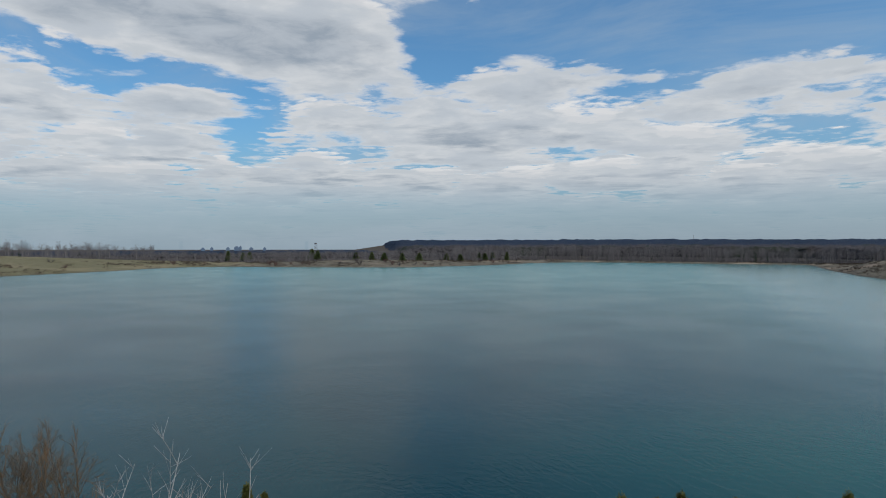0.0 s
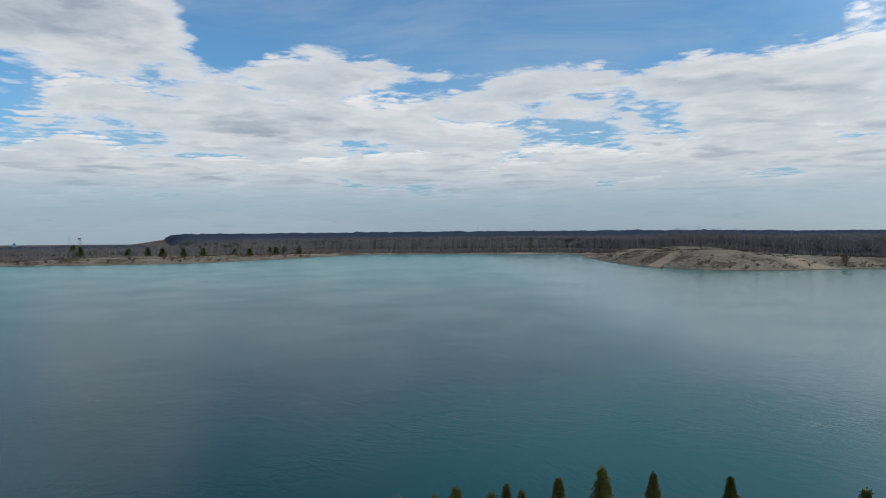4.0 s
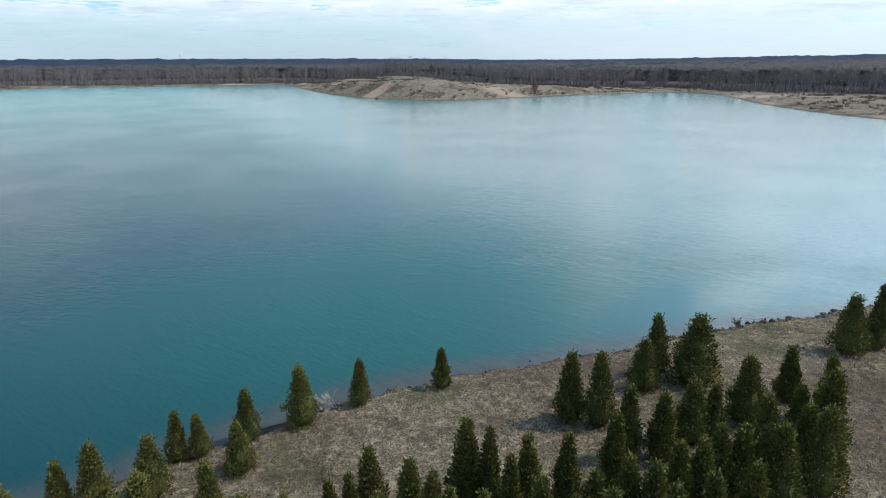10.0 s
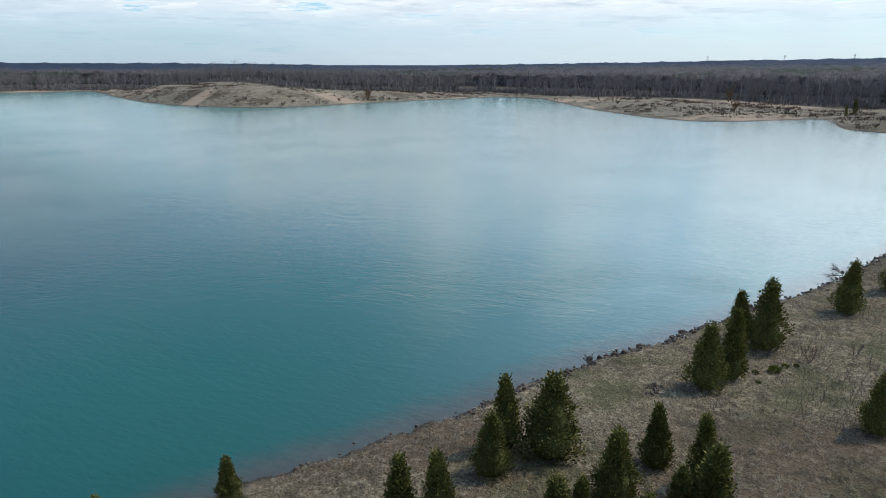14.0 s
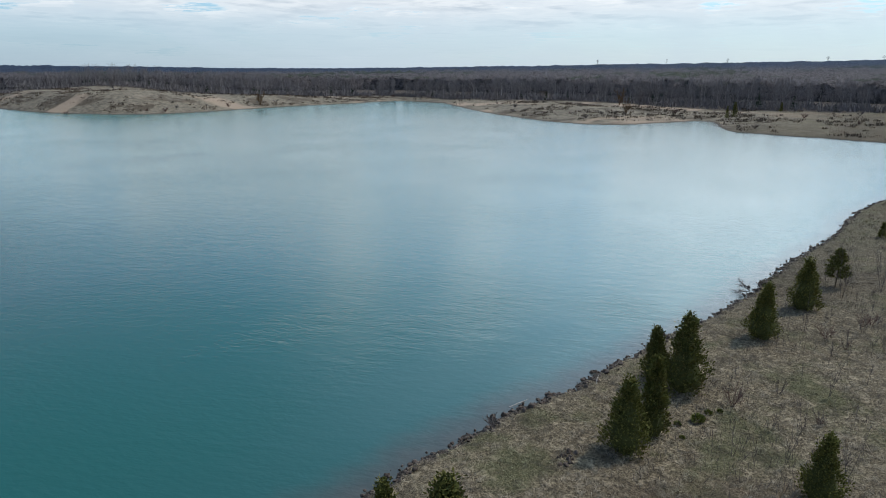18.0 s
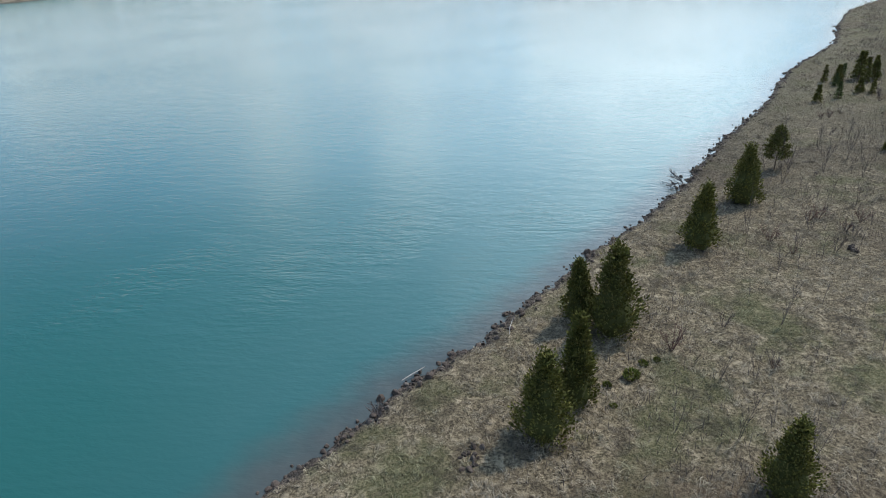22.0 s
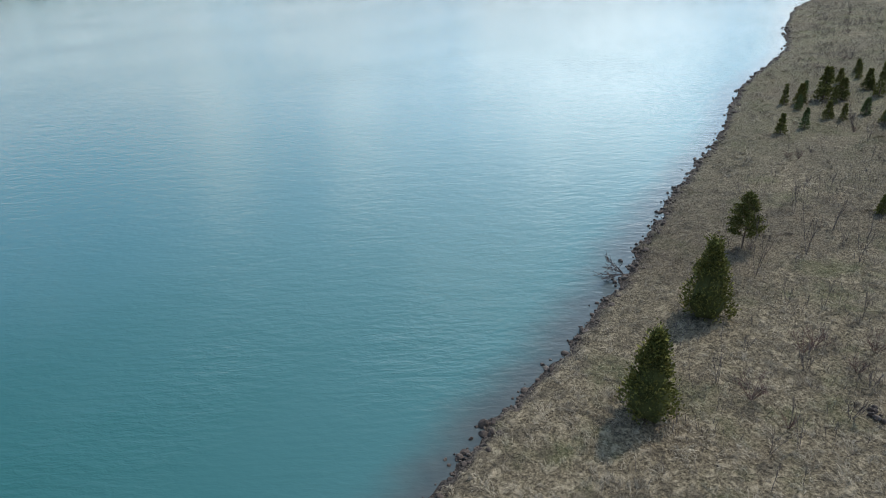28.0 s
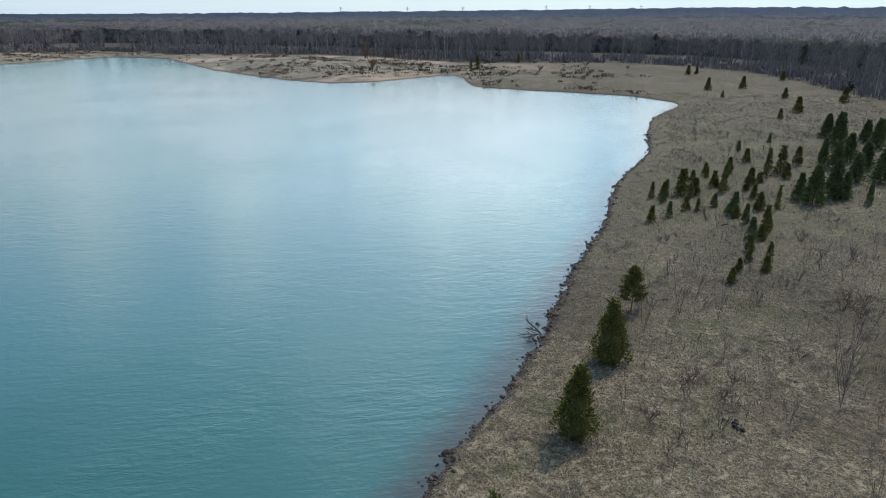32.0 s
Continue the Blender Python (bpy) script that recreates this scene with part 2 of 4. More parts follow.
    normal = n.add("ShaderNodeBump", {"Height": waves, "Strength": strength, "Distance": 0.5}).outputs[0]
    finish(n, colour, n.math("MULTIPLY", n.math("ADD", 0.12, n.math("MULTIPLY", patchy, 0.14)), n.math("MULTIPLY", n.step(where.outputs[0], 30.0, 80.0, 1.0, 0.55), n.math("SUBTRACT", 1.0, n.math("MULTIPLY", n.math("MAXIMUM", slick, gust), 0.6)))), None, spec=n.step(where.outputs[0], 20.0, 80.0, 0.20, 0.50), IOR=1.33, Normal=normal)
    return m


def leaf_material(name, dark, light, brown):
    m, n = material(name)
    at = n.add("ShaderNodeTexCoord").outputs["Object"]
    pick = n.add("ShaderNodeObjectInfo").outputs["Random"]
    island = n.add("ShaderNodeNewGeometry").outputs["Random Per Island"]
    colour = n.mix(island, dark, light)
    rust = n.math("MULTIPLY", n.step(n.noise(at, 1.3, 3.0), 0.48, 0.68), n.step(pick, 0.1, 0.9, 0.2, 0.85))
    colour = n.mix(rust, colour, brown)
    colour = n.mix(n.step(pick, 0.0, 1.0, 0.0, 0.5), colour, dark)
    finish(n, colour, 0.8, None, spec=0.08)
    return m


def bark_material(name, a, b, scale=6.0):
    m, n = material(name)
    at = n.add("ShaderNodeTexCoord").outputs["Object"]
    g = n.noise(n.vec("MULTIPLY", at, (1.0, 1.0, 0.3)), scale, 5.0, 0.65)
    finish(n, n.mix(g, a, b), 0.9, g, 0.6, 0.03, 0.15)
    return m


def woods_material(name, a, b, c):
    """Bare twigs and trunks in a wood, each tree its own tone."""
    m, n = material(name)
    geo = n.add("ShaderNodeNewGeometry")
    stand = n.noise(geo.outputs["Position"], 0.012, 3.0, 0.6)
    colour = n.mix(geo.outputs["Random Per Island"], a, b)
    colour = n.mix(n.step(stand, 0.42, 0.62), colour, c)
    finish(n, colour, 0.95, None, spec=0.1)
    return m


def rock_material():
    m, n = material("shore_rock")
    at = n.add("ShaderNodeNewGeometry").outputs["Position"]
    g = n.noise(at, 3.0, 6.0, 0.65)
    pick = n.add("ShaderNodeObjectInfo").outputs["Random"]
    colour = n.mix(g, (0.030, 0.022, 0.018), (0.095, 0.071, 0.056))
    colour = n.mix(n.step(pick, 0.55, 1.0, 0.0, 0.5), colour, (0.15, 0.125, 0.105))
    finish(n, colour, 0.85, g, 0.8, 0.06, 0.25)
    return m


GROUND = ground_material()
WATER = water_material()
CEDAR = leaf_material("cedar_scales", (0.060, 0.063, 0.017), (0.162, 0.152, 0.040), (0.160, 0.116, 0.046))
SPRUCE = leaf_material("spruce_needles", (0.060, 0.082, 0.032), (0.150, 0.176, 0.066), (0.140, 0.118, 0.055))
BARK = bark_material("cedar_bark", (0.07, 0.05, 0.035), (0.16, 0.12, 0.09))
TWIG = bark_material("bare_twig", (0.055, 0.045, 0.042), (0.15, 0.125, 0.115))
RED_TWIG = bark_material("reddish_twig", (0.07, 0.04, 0.034), (0.16, 0.095, 0.08))
DRIFT = bark_material("weathered_wood", (0.22, 0.20, 0.18), (0.40, 0.37, 0.33))
WOODS = woods_material("bare_woods", (0.108, 0.095, 0.094), (0.200, 0.176, 0.171), (0.142, 0.125, 0.122))
PALE = woods_material("pale_trunks", (0.17, 0.15, 0.14), (0.36, 0.33, 0.31), (0.24, 0.215, 0.20))
EVERGREEN = woods_material("far_evergreens", (0.016, 0.026, 0.016), (0.040, 0.056, 0.032), (0.025, 0.036, 0.022))
ROCK = rock_material()
SCRUB = woods_material("bank_brush", (0.050, 0.038, 0.029), (0.135, 0.105, 0.080), (0.085, 0.062, 0.047))
# darker than the sprays: shade inside the crown, put into the colour
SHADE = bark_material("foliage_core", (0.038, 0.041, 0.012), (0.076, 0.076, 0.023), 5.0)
# ---- terrain ----
# The lake's edge, anticlockwise seen from above: the near bank, the east shore, the far shore, the west shore.
NEAR_BANK = [(-485, 270), (-510, 120), (-400, 0), (-270, -62), (-160, -50), (-100, -12), (-60, 5), (-30, 16), (-20, 20.8), (-9, 24), (8, 26.6), (19, 28.2),
             (27, 28.2), (34, 27.6), (44, 26.8), (54, 26.3), (62, 24.7), (70, 23.2), (84, 22.8), (94, 21.7), (106, 21.2), (118, 20.7),
             (138, 20.3), (165, 21.2), (189, 19.4), (214, 17.6), (238, 21.2), (260, 21), (282, 17), (300, 14)]
FAR_SHORE = [(314, 20), (323, 37), (325, 58), (326, 85), (329, 104), (366, 120), (390, 134), (355, 146), (326, 155), (315, 177), (330, 217), (354, 268), (397, 327),
             (431, 379), (424, 421), (358, 412), (320, 415), (262, 406), (204, 393), (173, 418), (149, 478), (148, 583), (158, 690), (165, 772),
             (138, 775), (34, 780), (-65, 797), (-143, 755), (-170, 668), (-210, 618), (-242, 572), (-300, 560), (-370, 545), (-437, 540), (-474, 498), (-468, 422), (-475, 345)]
SHORE = np.array(NEAR_BANK + FAR_SHORE, float)


def smooth_loop(p, rounds=2):
    for _ in range(rounds):
        q = np.roll(p, -1, 0)
        p = np.stack([0.75 * p + 0.25 * q, 0.25 * p + 0.75 * q], 1).reshape(-1, 2)
    return p


SHORE = smooth_loop(SHORE)


def waver(x, y):
    """A small wander of the water's edge."""
    return 0.35 * np.sin(x * 0.9 + 1.3 * np.sin(y * 0.31)) * np.sin(x * 0.37 + 2.0) + 0.25 * np.sin(x * 2.1 + y * 1.7) + 0.5 * np.sin(x * 0.13 + y * 0.21)


def shore_distance(x, y):
    """Metres from the water's edge; above zero on land."""
    x, y = np.asarray(x, float), np.asarray(y, float)
    best, inside = np.full(x.shape, 1e12), np.zeros(x.shape, bool)
    for (ax, ay), (bx, by) in zip(SHORE, np.roll(SHORE, -1, 0)):
        dx, dy = bx - ax, by - ay
        u = np.clip(((x - ax) * dx + (y - ay) * dy) / (dx * dx + dy * dy), 0, 1)
        best = np.minimum(best, (x - ax - u * dx) ** 2 + (y - ay - u * dy) ** 2)
        if ay != by:
            inside ^= ((ay > y) != (by > y)) & (x < ax + dx * (y - ay) / dy)
    return np.where(inside, -1, 1) * np.sqrt(best) + waver(x, y)


def bump_at(x, y, cx, cy, rx, ry, turn=0.0):
    c, s = math.cos(radians(turn)), math.sin(radians(turn))
    u, v = ((x - cx) * c + (y - cy) * s) / rx, (-(x - cx) * s + (y - cy) * c) / ry
    return np.exp(-(u * u + v * v))


def rolling(x, y):
    return np.sin(x * 0.11 + 0.7 * np.sin(y * 0.07)) * np.cos(y * 0.13 + 0.5) + 0.5 * np.sin(x * 0.31 + y * 0.23)


def ground_height(x, y, d=None):
    x, y = np.asarray(x, float), np.asarray(y, float)
    d = shore_distance(x, y) if d is None else d
    land = 0.55 * (1 - np.exp(-np.maximum(d, 0) / 0.8)) + 1.0 * np.clip(d / 22, 0, 1) + 2.5 * np.clip((d - 15) / 90, 0, 1)
    away = np.clip(d / 25, 0, 1)
    land = land + away * (9.0 * bump_at(x, y, 200, 462, 62, 48) + 7.0 * bump_at(x, y, 175, 560, 40, 70) + 3.5 * bump_at(x, y, 305, 455, 60, 40) + 2.0 * bump_at(x, y, 372, 225, 40, 60) + 9.0 * bump_at(x, y, 262, 615, 70, 90)
                          + 2.5 * bump_at(x, y, -300, 620, 160, 60) + 9.5 * bump_at(x, y, -610, 370, 75, 150))
    land = land + np.clip(d / 12, 0, 1) * 0.22 * rolling(x, y)
    far = np.hypot(x - 60, y - 100)
    angle = np.degrees(np.arctan2(x - 60, y - 100))
    # to the north-west the land falls away to a plain
    falls = np.clip((-np.degrees(np.arctan2(x - 30, y)) - 23.7) / 0.5, 0, 1) * np.clip((angle + 150) / 30, 0, 1) * np.clip((far - 800) / 3600, 0, 1)
    land = land - 42 * falls
    return np.where(d > 0, land, np.maximum(0.22 * d, -4.0))


def steps(*spans):
    out = []
    for a, b, n in spans:
        out += list(np.linspace(a, b, n, endpoint=False))
    return np.array(out + [spans[-1][1]])


def sheet(name, xs, ys, height, mat, keep=None, attribute=None):
    """A grid of quads over xs and ys."""
    gx, gy = np.meshgrid(xs, ys)
    d = shore_distance(gx.ravel(), gy.ravel())
    z = height(gx.ravel(), gy.ravel(), d)
    v = np.stack([gx.ravel(), gy.ravel(), z], 1)
    i = np.arange(len(xs) * len(ys)).reshape(len(ys), len(xs))
    f = np.stack([i[:-1, :-1], i[:-1, 1:], i[1:, 1:], i[1:, :-1]], -1).reshape(-1, 4)
    if keep is not None:
        f = f[keep(d)[f].any(1)]
    me = solid(name, v, f, mat, True)
    if attribute:
        me.attributes.new(attribute, "FLOAT", "POINT").data.foreach_set("value", (-d).astype(np.float32))
    return new(name, me)


def solid(name, v, f, mat, smooth=False):
    """A mesh from arrays of points and of faces with the same number of corners."""
    me = bpy.data.meshes.new(name)
    v, f = np.asarray(v, np.float32), np.asarray(f, np.int32)
    n, k = f.shape
    me.vertices.add(len(v))
    me.vertices.foreach_set("co", v.ravel())
    me.loops.add(n * k)
    me.loops.foreach_set("vertex_index", f.ravel())
    me.polygons.add(n)
    me.polygons.foreach_set("loop_start", np.arange(0, n * k, k, dtype=np.int32))
    me.polygons.foreach_set("use_smooth", np.full(n, smooth))
    me.update(calc_edges=True)
    me.validate()
    me.materials.append(mat)
    return me


def part(name, me, parent, label=""):
    ob = new(name, me)
    ob.parent = parent
    return tagged(ob, label)


XS = steps((-4600, -1500, 16), (-1500, -620, 16), (-620, -60, 90), (-60, 150, 220), (150, 560, 84), (560, 1500, 24), (1500, 4600, 18))
YS = steps((-3500, -800, 14), (-800, -60, 30), (-60, -25, 18), (-25, 32, 76), (32, 800, 140), (800, 1600, 20), (1600, 4700, 18))
ground = tagged(sheet("ground", XS, YS, ground_height, GROUND), "straw-coloured spring meadow sloping to the lake", "ground", kind="structure")
WX = steps((-540, -60, 60), (-60, 150, 220), (150, 420, 54))
WY = steps((-90, 10, 40), (10, 32, 40), (32, 800, 120))
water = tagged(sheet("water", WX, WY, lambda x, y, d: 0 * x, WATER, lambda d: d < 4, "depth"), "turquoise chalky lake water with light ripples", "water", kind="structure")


# ---- building blocks ----
rng = np.random.default_rng(7)


def tube(points, radii, sides=5):
    """A tapered tube along points: its vertices and quads."""
    p, r = np.asarray(points, float), np.asarray(radii, float)
    way = np.gradient(p, axis=0)
    way /= np.linalg.norm(way, axis=1)[:, None] + 1e-9
    ref = np.where(np.abs(way[:, 2:3]) > 0.9, [[1.0, 0, 0]], [[0, 0, 1.0]])
    a = np.cross(way, ref)
    a /= np.linalg.norm(a, axis=1)[:, None] + 1e-9
    b = np.cross(way, a)
    t = np.arange(sides) * 2 * np.pi / sides
    v = (p[:, None] + r[:, None, None] * (np.cos(t)[None, :, None] * a[:, None] + np.sin(t)[None, :, None] * b[:, None])).reshape(-1, 3)
    i = np.arange(len(p) * sides).reshape(len(p), sides)
    f = np.stack([i[:-1], np.roll(i[:-1], -1, 1), np.roll(i[1:], -1, 1), i[1:]], -1).reshape(-1, 4)
    return v, f


def joined(pieces):
    vs, fs, k = [], [], 0
    for v, f in pieces:
        vs.append(v)
        fs.append(f + k)
        k += len(v)
    return np.concatenate(vs), np.concatenate(fs)


def sprays(base, way, length, width, droop=0.0):
    """Small kite-shaped leaf sprays, two triangles each folded along the middle: one at each base, along each way."""
    n = len(base)
    side = np.cross(way, rng.normal(size=(n, 3)))
    side /= np.linalg.norm(side, axis=1)[:, None] + 1e-9
    L, W = length[:, None], width[:, None]
    mid = base + way * L * 0.45
    v = np.stack([base, mid + side * W * 0.5, base + way * L + [0, 0, -droop], mid - side * W * 0.5], 1).reshape(-1, 3)
    return v, np.arange(4 * n).reshape(n, 4)


# ---- conifers ----
def flame(level):
    """A cedar's half width by height: drawn in at the foot, widest at a fifth, pointed at the top."""
    return np.minimum(1.0, 0.62 + 2.0 * level) * np.clip(1.20 * (1 - level), 0, 1) ** 0.99


def cedar_meshes(height, width, count, lean):
    """Flame-shaped cedar: a trunk, a darkened core for the crown's inner shade and many upswept sprays in ragged tufts.
    """
    z = np.linspace(0, height * 0.9, 7)
    trunk = tube(np.stack([lean * (z / height) ** 2, 0.05 * np.sin(z), z], 1), 0.09 * (1.05 - z / height) + 0.012, 7)
    tufts = count // 9
    u = rng.random(tufts) ** 0.85
    level = 0.04 + 0.95 * u
    out = width / 2 * 0.9 * flame(level)
    angle = rng.random(tufts) * 2 * np.pi
    phase = rng.random(3) * 6.28
    bulge = 1 + 0.12 * np.sin(3 * angle + 9 * level + phase[0]) + 0.11 * np.sin(2 * angle - 14 * level + phase[1]) + 0.08 * np.sin(23 * level + phase[2]) + 0.10 * rng.normal(size=tufts)
    r = out * bulge
    hub = np.stack([lean * level**2 + np.cos(angle) * r, np.sin(angle) * r, level * height * 0.97], 1)
    base = np.repeat(hub, 9, 0) + rng.normal(size=(tufts * 9, 3)) * [0.11, 0.11, 0.15] * (width / 1.9)
    away = np.repeat(np.stack([np.cos(angle), np.sin(angle), 0 * angle], 1), 9, 0)
    way = away * 0.75 + [0, 0, 1.0] + rng.normal(size=base.shape) * 0.42
    way /= np.linalg.norm(way, axis=1)[:, None]
    k = len(base)
    leaves = sprays(base, way, rng.uniform(0.13, 0.31, k), rng.uniform(0.08, 0.16, k))
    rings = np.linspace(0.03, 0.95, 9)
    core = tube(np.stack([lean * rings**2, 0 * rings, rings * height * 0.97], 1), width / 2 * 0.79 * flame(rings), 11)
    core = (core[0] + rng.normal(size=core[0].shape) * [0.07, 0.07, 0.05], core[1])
    return trunk, leaves, core


def spruce_meshes(height, width, count):
    """Tiered spruce: whorls of drooping boughs, each set with needles."""
    z = np.linspace(0, height * 0.97, 6)
    trunk = tube(np.stack([0 * z, 0 * z, z], 1), 0.08 * (1.05 - z / height) + 0.01, 6)
    boughs = max(40, count // 14)
    level = rng.random(boughs) ** 0.9 * 0.95 + 0.03
    angle = rng.random(boughs) * 2 * np.pi
    reach = width / 2 * (1 - level) ** 0.85 * rng.uniform(0.75, 1.12, boughs) + 0.08
    s = rng.random((boughs, 14)) * 0.85 + 0.15
    base = np.stack([np.cos(angle)[:, None] * reach[:, None] * s, np.sin(angle)[:, None] * reach[:, None] * s,
                     (level * height)[:, None] + 0.10 * reach[:, None] * s - 0.16 * s * s * reach[:, None]], -1).reshape(-1, 3)
    base += rng.normal(size=base.shape) * 0.05
    away = np.repeat(np.stack([np.cos(angle), np.sin(angle), 0 * angle], 1), 14, 0)
    way = away + [0, 0, 0.25] + rng.normal(size=base.shape) * 0.5
    way /= np.linalg.norm(way, axis=1)[:, None]
    k = len(base)
    return trunk, sprays(base, way, rng.uniform(0.16, 0.34, k) * width / 2, rng.uniform(0.07, 0.14, k) * width / 2)


def pine_meshes(height, width):
    """Young pine: a bare foot, then uneven boughs that end in rounded tufts of needles."""
    z = np.linspace(0, height * 0.95, 7)
    trunk = tube(np.stack([0.10 * np.sin(z * 0.9), 0.06 * np.sin(z * 1.3), z], 1), 0.07 * (1.05 - z / height) + 0.012, 7)
    pieces = [trunk]
    base, way = [], []
    for i in range(46):
        level = 0.24 + 0.74 * (i + 0.5) / 46
        a = i * 2.4 + rng.normal() * 0.3
        reach = width / 2 * (0.55 + 0.45 * math.sin(math.pi * min(1.0, 0.25 + 0.95 * level))) * (1.0 if level < 0.7 else (1.02 - level) / 0.32 + 0.12) * rng.uniform(0.7, 1.15)
        tip = np.array([math.cos(a) * reach, math.sin(a) * reach, level * height + 0.30 * reach])
        root = np.array([0.0, 0.0, level * height - 0.1])
        pieces.append(tube(np.stack([root, (root + tip) / 2 + [0, 0, -0.04], tip]), np.array([0.022, 0.014, 0.007]), 4))
        for s in np.linspace(0.45, 1.0, 4):
            m = 24
            base.append(root + (tip - root) * s + rng.normal(size=(m, 3)) * [0.13, 0.13, 0.08])
            way.append(np.array([math.cos(a) * 0.5, math.sin(a) * 0.5, 0.55]) + rng.normal(size=(m, 3)) * 0.6)
    base, way = np.concatenate(base), np.concatenate(way)
    way /= np.linalg.norm(way, axis=1)[:, None]
    k = len(base)
    return joined(pieces), sprays(base, way, rng.uniform(0.16, 0.34, k), rng.uniform(0.06, 0.13, k))


def conifer(name, meshes, leaf, label):
    root = new(name)
    part("trunk", solid("trunk", *meshes[0], BARK, True), root)
    part("crown", solid("crown", *meshes[1], leaf), root)
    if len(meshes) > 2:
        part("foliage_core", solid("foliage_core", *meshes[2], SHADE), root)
    root.location.z = -500
    return tagged(root, label, "tree")


CEDARS = [conifer("cedar_tree", cedar_meshes(6.0, w, 4300, lean), CEDAR, "x") for w, lean in ((2.3, 0.0), (2.7, 0.15), (1.9, -0.1), (3.1, 0.1), (2.5, 0.25), (2.1, 0.0))]
YOUNG = [conifer("young_conifer", spruce_meshes(3.2, w, 2800), leaf, "x") for w, leaf in ((1.5, SPRUCE), (1.9, CEDAR), (1.7, SPRUCE), (1.3, CEDAR))]
PINES = [conifer("pine_tree", pine_meshes(5.0, 2.7), CEDAR, "x")]
SPRUCES = [conifer("spruce_tree", spruce_meshes(5.0, w, 4200), SPRUCE, "x") for w in (2.6, 3.0, 2.2)]


def plant(kinds, places, label, group):
    """Sets trees at (x, y, height, width)."""
    for x, y, h, w in places:
        ratio = w / h
        pattern = min(kinds, key=lambda k: abs(k["ratio"] - ratio) + 0.12 * rng.random())
        z = float(ground_height(np.array([x]), np.array([y]))[0])
        wide = w / pattern["width"]
        ob = copy_thing(pattern, pose(x, y, z - 0.04, 0, 0, float(rng.uniform(0, 360))))
        ob.scale = (wide, wide, h / pattern["height"])
        tagged(ob, label(h) if callable(label) else label, "tree", group)


for kinds, high, widths in ((CEDARS, 6.0, (2.3, 2.7, 1.9, 3.1, 2.5, 2.1)), (SPRUCES, 5.0, (2.6, 3.0, 2.2)), (PINES, 5.0, (2.7,)), (YOUNG, 3.2, (1.5, 1.9, 1.7, 1.3))):
    for k, w in zip(kinds, widths):
        k["width"], k["height"], k["ratio"] = w, high, w / high

SHORE_CEDARS = [
    (-7.1, 18.9, 4.7, 2.7), (-4.4, 20.1, 4.4, 1.8), (-2.6, 20.1, 5.2, 2.4), (0.5, 21.2, 4.3, 2.3), (-0, 15.9, 4.9, 2.9), (2.1, 25.2, 4, 1.6),
    (3.6, 24.9, 3.3, 1.6), (7, 25.6, 4.1, 2), (5.9, 21.2, 3.8, 2.1), (3.6, 16.5, 4.4, 1.9), (11.1, 25.7, 4.9, 2.5), (16, 26.6, 4.1, 1.7),
    (23.1, 26.2, 3.6, 1.6), (29.2, 16.5, 5.6, 2.3), (30.9, 15.1, 5.7, 2.4), (40.7, 19.9, 5.6, 2.4), (37.6, 18, 4.5, 2.6), (42.4, 17.2, 6.1, 4.2),
    (41.6, 11.2, 4.7, 2.7), (46.8, 11.6, 4.2, 2),
]
BANK_CEDARS = [
    (60.2, 15.7, 5.8, 3.2), (63.7, 15.3, 6.5, 2.4), (72.3, 19.0, 5.1, 2.4), (72.0, 16.4, 6.9, 3.8), (88.1, 14.9, 5.9, 3.0), (99.9, 13.9, 6.0, 3.3),
    (61.8, 3.6, 4.6, 2.5),
]
GROVE_CEDARS = [
    (5, 11.2, 5, 2.6), (9.5, 11.3, 4.5, 1.5), (7.2, 12.6, 3.5, 1.6), (8.3, 9.9, 4, 1.9), (12, 11.7, 5.5, 2.1), (10.7, 11.3, 4.5, 1.4),
    (13.8, 10.1, 5, 2.1), (14.4, 8.3, 5, 1.9), (17.8, 11.1, 6, 2.1), (18.9, 10.2, 5.5, 1.6), (18.8, 7.6, 5, 1.6), (20.4, 8.3, 5.5, 1.8),
    (22.8, 7.9, 5.2, 1.8), (19.2, 5.2, 5, 1.8), (21.4, 3.7, 5.5, 2), (26.6, 8.3, 5.5, 1.9), (29.8, 10.8, 5.5, 2), (31.7, 9.6, 5, 2.1),
    (23.9, 4, 5.5, 2.1), (24.8, 3, 5.5, 2.3), (27.7, 4.2, 5.5, 2.2), (29, 3.8, 5.5, 2.2), (31.1, 4.5, 5.5, 2.2),
]
INNER_GROVE_CEDARS = [
    (32.4, 4, 5.5, 2.2), (33.5, 3.4, 5.5, 2.2), (35.2, 10.4, 4.5, 2.7), (26.8, 0.8, 5.5, 2.2), (29.6, 0.8, 5.5, 2.2), (34.2, 2.7, 5.8, 2.5),
    (38.2, 4.1, 5.2, 2.4), (42.2, 5.5, 6, 2.9), (37.8, 2.7, 5.8, 3), (14.6, 6.5, 5, 1.6), (16, 5.5, 5, 1.8), (12.7, 5, 5, 1.7),
    (17, 3.4, 5, 1.9), (18.6, 2.7, 5, 1.9), (21.6, 2.4, 5.2, 2.1), (24.2, 1.1, 5.5, 2.2), (11.5, 8.7, 4.5, 1.9), (9.1, 7.6, 4.5, 1.9),
    (21.7, 0.5, 5.5, 2.1), (19.1, 1.4, 5, 1.9), (13.9, 3.7, 5, 1.8),
]
